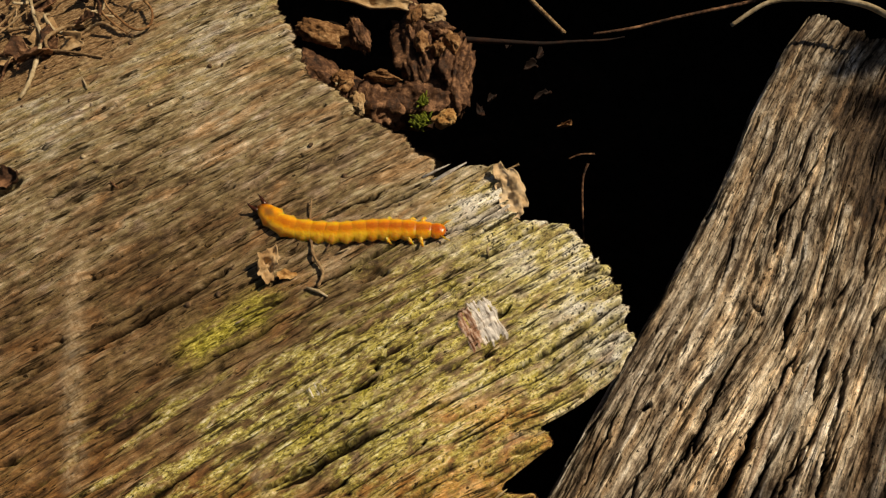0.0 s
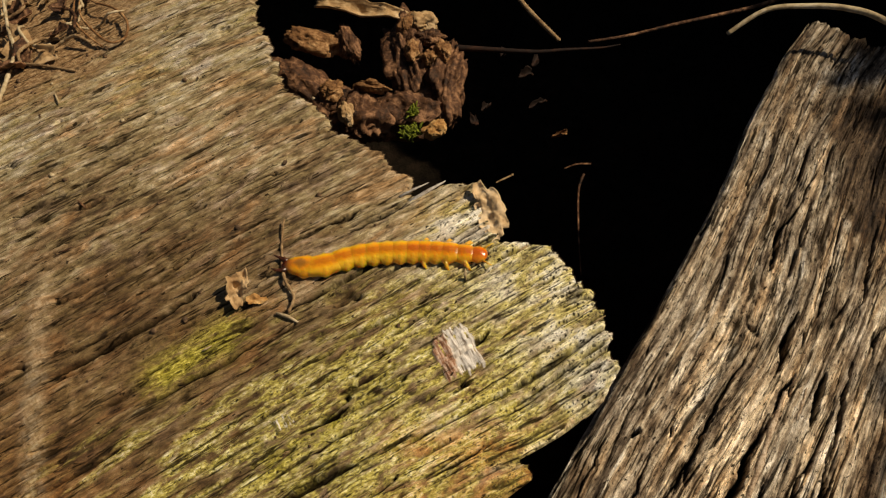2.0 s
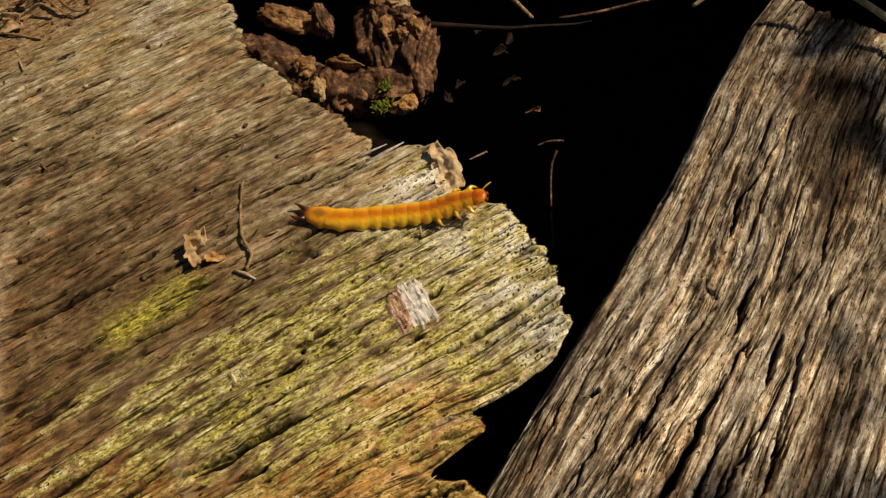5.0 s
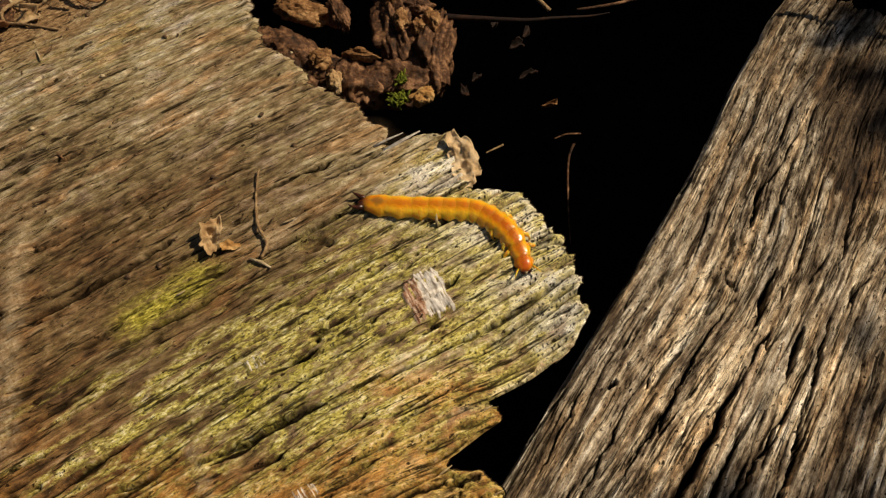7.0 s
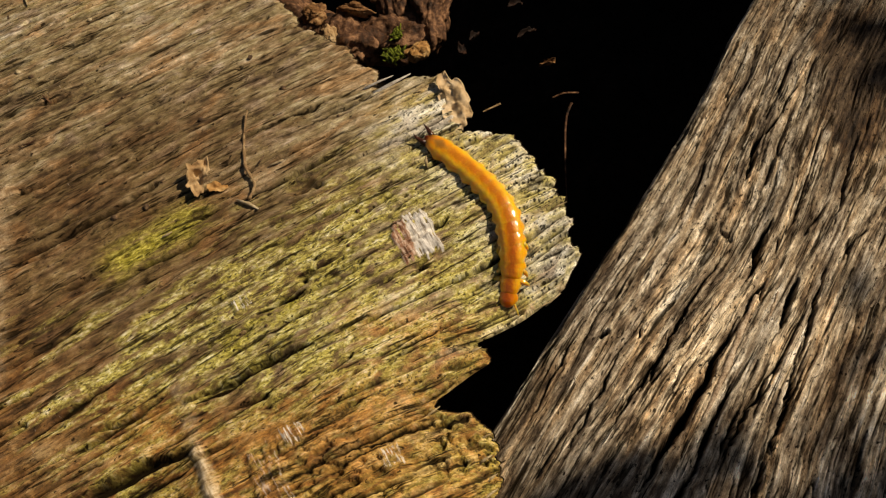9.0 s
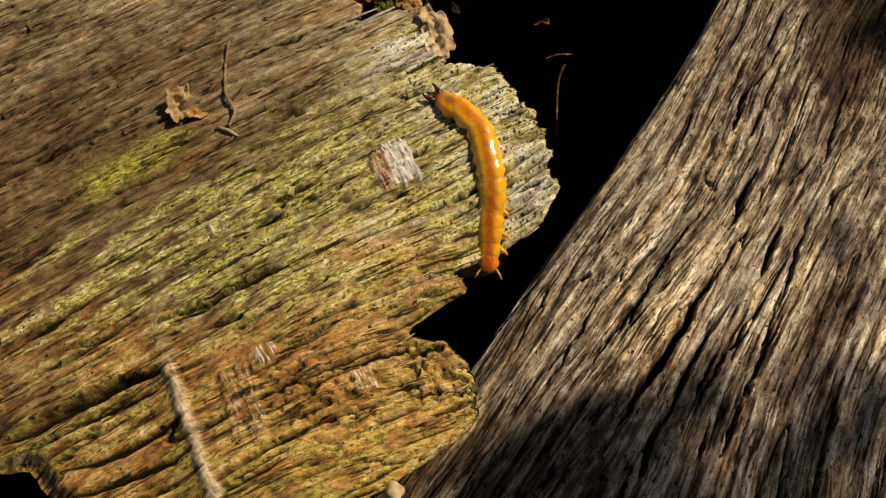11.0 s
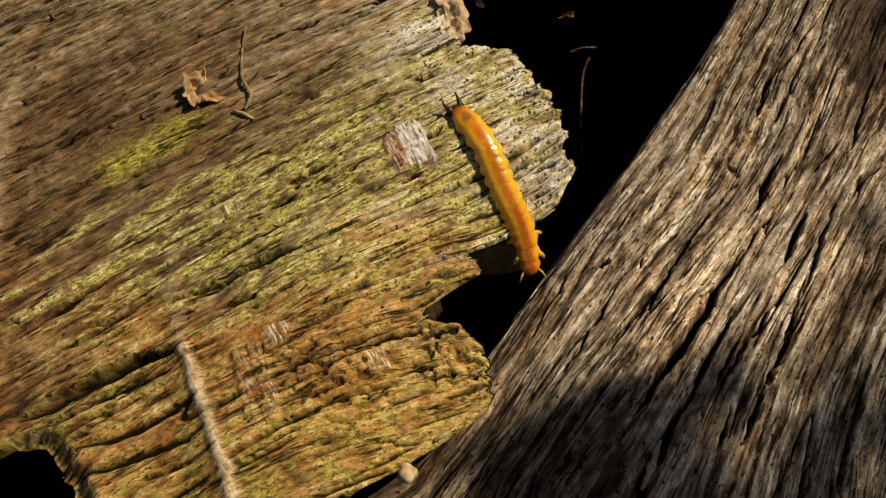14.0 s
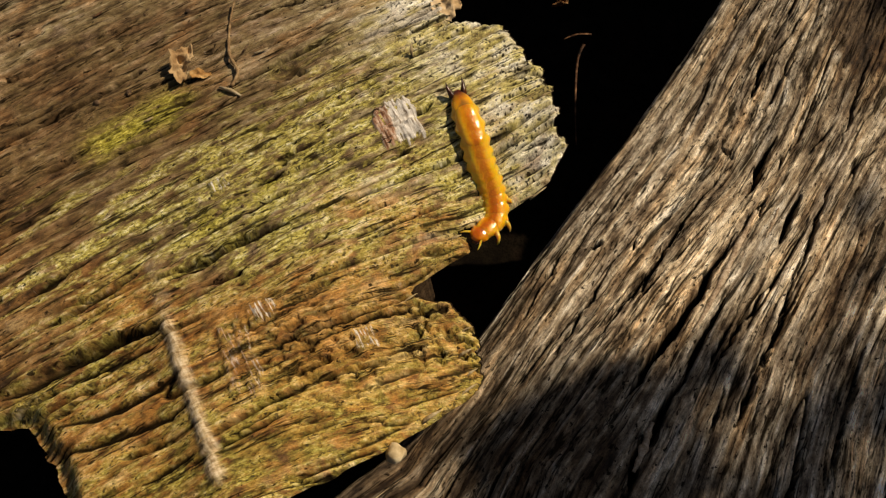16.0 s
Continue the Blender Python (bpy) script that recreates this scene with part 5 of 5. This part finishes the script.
r = random.Random(77)
spots = [(4, 13, 20), (12, 19, 20), (19, 21, 18), (26, 22, 20), (33, 26, 17), (6, 4, 24), (15, 9, 26), (27, 12, 22), (2, -6, 20), (42, 27, 14), (52, 20, 17), (63, 25, 15), (75, 21, 18), (84, 28, 14)]
spots += [(r.uniform(5, 90), r.uniform(-30, 12), r.uniform(12, 20)) for _ in range(16)]
spots += [(44 + 36 * r.random(), 0 + 18 * r.random(), 8) for _ in range(6)]
spots += [(52, 33, 9), (58, 38, 9), (60, 27, 10), (54, 23, 8), (67, 34, 11), (64, 44, 9), (70, 50, 10), (66, 58, 9)]
shade_branch(spots, 0.75, (1.25, 0.25, 0.25), "unseen leafy branch added to shade the log, rooted on the bank", 3)
shade_branch([(80, 126, 12), (88, 132, 16), (82, 114, 10), (84, 104, 12), (92, 118, 20), (96, 100, 20)], 0.6, (1.2, 0.45, 0.25), "small unseen branch added to shade the far end of the log", 4)


# ---- motion ----
def motions():
    times, spines = [], []

    def bend(t, *pts):
        times.append(t)
        spines.append([(Vector(p) + Vector((0, 0.36, -0.6))) * MM for p in curve_through(pts, 16)])

    bend(0, (-33.7, 68.1, 2.1), (-29.4, 64.0, 2.4), (-22.7, 62.4, 2.6), (-15.4, 62.6, 2.6), (-6.5, 61.9, 2.6))
    bend(0.5, (-31.5, 64.4, 2.3), (-27.5, 61.7, 2.5), (-21.9, 62.4, 2.6), (-14.3, 63.4, 2.6), (-3.9, 61.1, 2.6))
    bend(1, (-29.8, 63.8, 2.4), (-25.2, 60.6, 2.6), (-19.1, 61.0, 2.6), (-11.6, 62.7, 2.6), (-1.8, 62.1, 2.5))
    bend(1.5, (-27.8, 63.3, 2.5), (-22.5, 60.8, 2.6), (-15.0, 62.2, 2.6), (-7.5, 62.6, 2.6), (-0.1, 64.4, 2.4))
    bend(2, (-25.5, 61.2, 2.6), (-20.8, 60.5, 2.6), (-14.6, 62.0, 2.6), (-7.0, 62.2, 2.6), (2.1, 61.4, 2.4))
    bend(2.5, (-22.8, 60.5, 2.6), (-18.2, 60.6, 2.7), (-12.1, 61.7, 2.6), (-4.5, 61.9, 2.5), (3.9, 60.5, 2.4))
    bend(3, (-20.0, 61.1, 2.6), (-14.5, 61.6, 2.6), (-7.6, 62.0, 2.6), (-0.1, 62.4, 2.4), (7.0, 61.3, 2.8))
    bend(3.5, (-17.8, 61.9, 2.6), (-11.3, 61.5, 2.6), (-4.5, 62.0, 2.5), (0.8, 61.8, 3.4), (7.5, 62.7, 5.2))
    bend(4, (-16.3, 61.9, 2.6), (-11.5, 61.3, 2.6), (-4.5, 61.8, 2.5), (1.8, 61.9, 3.9), (7.8, 62.7, 6.2))
    bend(4.2, (-16.7, 62.1, 2.6), (-11.6, 61.3, 2.6), (-4.6, 61.7, 2.6), (1.7, 62.3, 3.9), (7.7, 64.0, 6.7))
    bend(6.3, (-15.2, 62.0, 2.6), (-9.8, 60.7, 2.6), (-2.9, 60.7, 2.5), (4.6, 58.8, 2.4), (9.5, 53.9, 2.3))
    bend(6.5, (-14.2, 62.0, 2.6), (-7.8, 61.0, 2.6), (-0.9, 60.7, 2.5), (5.2, 58.0, 2.4), (9.7, 52.8, 2.2))
    bend(7, (-11.5, 61.8, 2.6), (-5.7, 60.8, 2.6), (-0.1, 60.4, 2.5), (4.5, 59.7, 2.4), (8.1, 56.9, 2.3), (9.8, 53.8, 1.9), (10.5, 50.9, 1.6))
    bend(7.5, (-8.3, 64.6, 2.5), (-3.3, 62.4, 2.5), (1.4, 60.4, 2.5), (5.5, 58.1, 2.4), (8.6, 54.4, 2.2), (10.2, 50.8, 1.1), (11.6, 47.7, -0.1))
    bend(8, (-4.6, 64.9, 2.4), (-0.2, 61.6, 2.5), (4.1, 58.8, 2.5), (7.6, 55.4, 2.3), (9.9, 51.5, 1.9), (11.1, 48.3, 0.6), (12.3, 44.7, -1.7))
    bend(8.5, (-3.0, 64.2, 2.4), (1.2, 60.8, 2.5), (5.3, 56.3, 2.4), (8.3, 52.3, 1.9), (10.0, 48.4, 0.7), (9.8, 45.3, -1.1), (9.1, 42.7, -2.7))
    bend(9, (-1.3, 62.6, 2.5), (3.0, 58.8, 2.4), (6.6, 54.9, 2.4), (9.1, 50.9, 2.0), (9.9, 46.3, 0.3), (9.5, 43.1, -2.0), (8.9, 40.5, -4.0))
    bend(9.5, (0.9, 61.2, 2.5), (5.5, 58.0, 2.4), (8.6, 53.2, 2.3), (10.0, 48.4, 1.6), (10.4, 44.2, -0.4), (10.0, 40.9, -3.5), (9.7, 38.8, -5.6))
    bend(9.7, (1.5, 61.1, 2.4), (6.5, 56.9, 2.4), (9.3, 51.0, 2.0), (9.2, 44.6, -0.9), (8.7, 39.3, -4.5))
    bend(11.8, (3.4, 55.6, 2.5), (8.1, 52.1, 2.3), (9.9, 46.1, -0.1), (10.4, 41.1, -4.0), (10.7, 36.0, -7.4))
    bend(12, (2.8, 55.6, 2.5), (5.4, 53.2, 2.4), (7.2, 49.7, 1.8), (8.1, 46.0, 0.4), (8.5, 43.3, -1.8), (9.2, 40.3, -4.4), (10.2, 37.7, -7.1))
    bend(12.5, (3.7, 55.7, 2.5), (7.0, 51.1, 2.2), (8.7, 46.1, 0.1), (9.5, 40.4, -3.8), (7.6, 35.5, -5.6))
    bend(13, (4.3, 54.1, 2.5), (6.5, 49.7, 2.3), (8.0, 45.5, 0.9), (8.8, 41.9, -1.5), (9.5, 38.9, -4.1), (10.6, 37.6, -5.6), (12.9, 39.1, -7.3))
    bend(13.5, (5.1, 54.3, 2.5), (7.5, 49.4, 1.8), (9.2, 45.1, -0.5), (10.9, 41.6, -4.1), (11.4, 38.5, -6.9))
    bend(14, (3.6, 52.9, 2.5), (7.2, 48.3, 1.5), (9.5, 43.7, -1.6), (11.9, 39.8, -6.2), (12.9, 35.9, -9.6))
    bend(14.5, (3.3, 52.2, 2.5), (6.4, 48.3, 2.0), (8.5, 45.6, 0.5), (10.5, 42.8, -2.1), (12.1, 40.6, -5.1), (11.2, 38.1, -5.8), (7.5, 35.7, -5.2))
    bend(15, (3.7, 52.3, 2.5), (7.6, 48.6, 1.6), (10.2, 44.7, -1.2), (11.1, 40.1, -5.5), (7.5, 35.1, -5.3))
    bend(15.5, (3.5, 51.6, 2.5), (5.5, 49.3, 2.0), (7.5, 46.2, 1.0), (8.9, 43.7, -0.8), (9.9, 41.3, -2.7), (10.3, 39.7, -4.0), (9.7, 37.0, -4.8), (7.8, 35.5, -5.0), (6.4, 36.2, -5.1))
    bend(16, (5.4, 51.0, 2.4), (7.0, 46.8, 1.3), (8.0, 43.8, -1.0), (9.2, 41.3, -4.1), (9.6, 38.6, -5.5), (8.3, 36.6, -5.3), (7.2, 35.6, -5.2))

    def at_share(line, share):
        steps = [(b - a).length for a, b in zip(line, line[1:])]
        want = share * sum(steps)
        for a, b, d in zip(line, line[1:], steps):
            if want <= d:
                return a + (b - a) * (want / d), (b - a).normalized()
            want -= d
        return line[-1], (line[-1] - line[-2]).normalized()

    middles = [at_share(line, 0.5)[0] for line in spines]
    walk(larva, [(t, Matrix.Translation(p)) for t, p in zip(times, middles)])
    for ob, share in larva_parts:
        rows = []
        for t, line, mid in zip(times, spines, middles):
            p, _ = at_share(line, share)
            a, b = at_share(line, max(share - 0.07, 0))[0], at_share(line, min(share + 0.07, 1))[0]
            x = (b - a).normalized()
            y = Vector((0, 0, 1)).cross(x).normalized()
            z = x.cross(y)
            turn = Matrix((x, y, z)).transposed().to_4x4()
            rows.append((t, Matrix.Translation(p - mid) @ turn))
        walk(ob, rows)
    for leg, phase in legs:
        walk(leg, [(k * 0.25, pose(0, 0, 0, 0, 0, 16 * phase * math.sin(2 * math.pi * 0.9 * k * 0.25 + 0.6))) for k in range(65)])


motions()
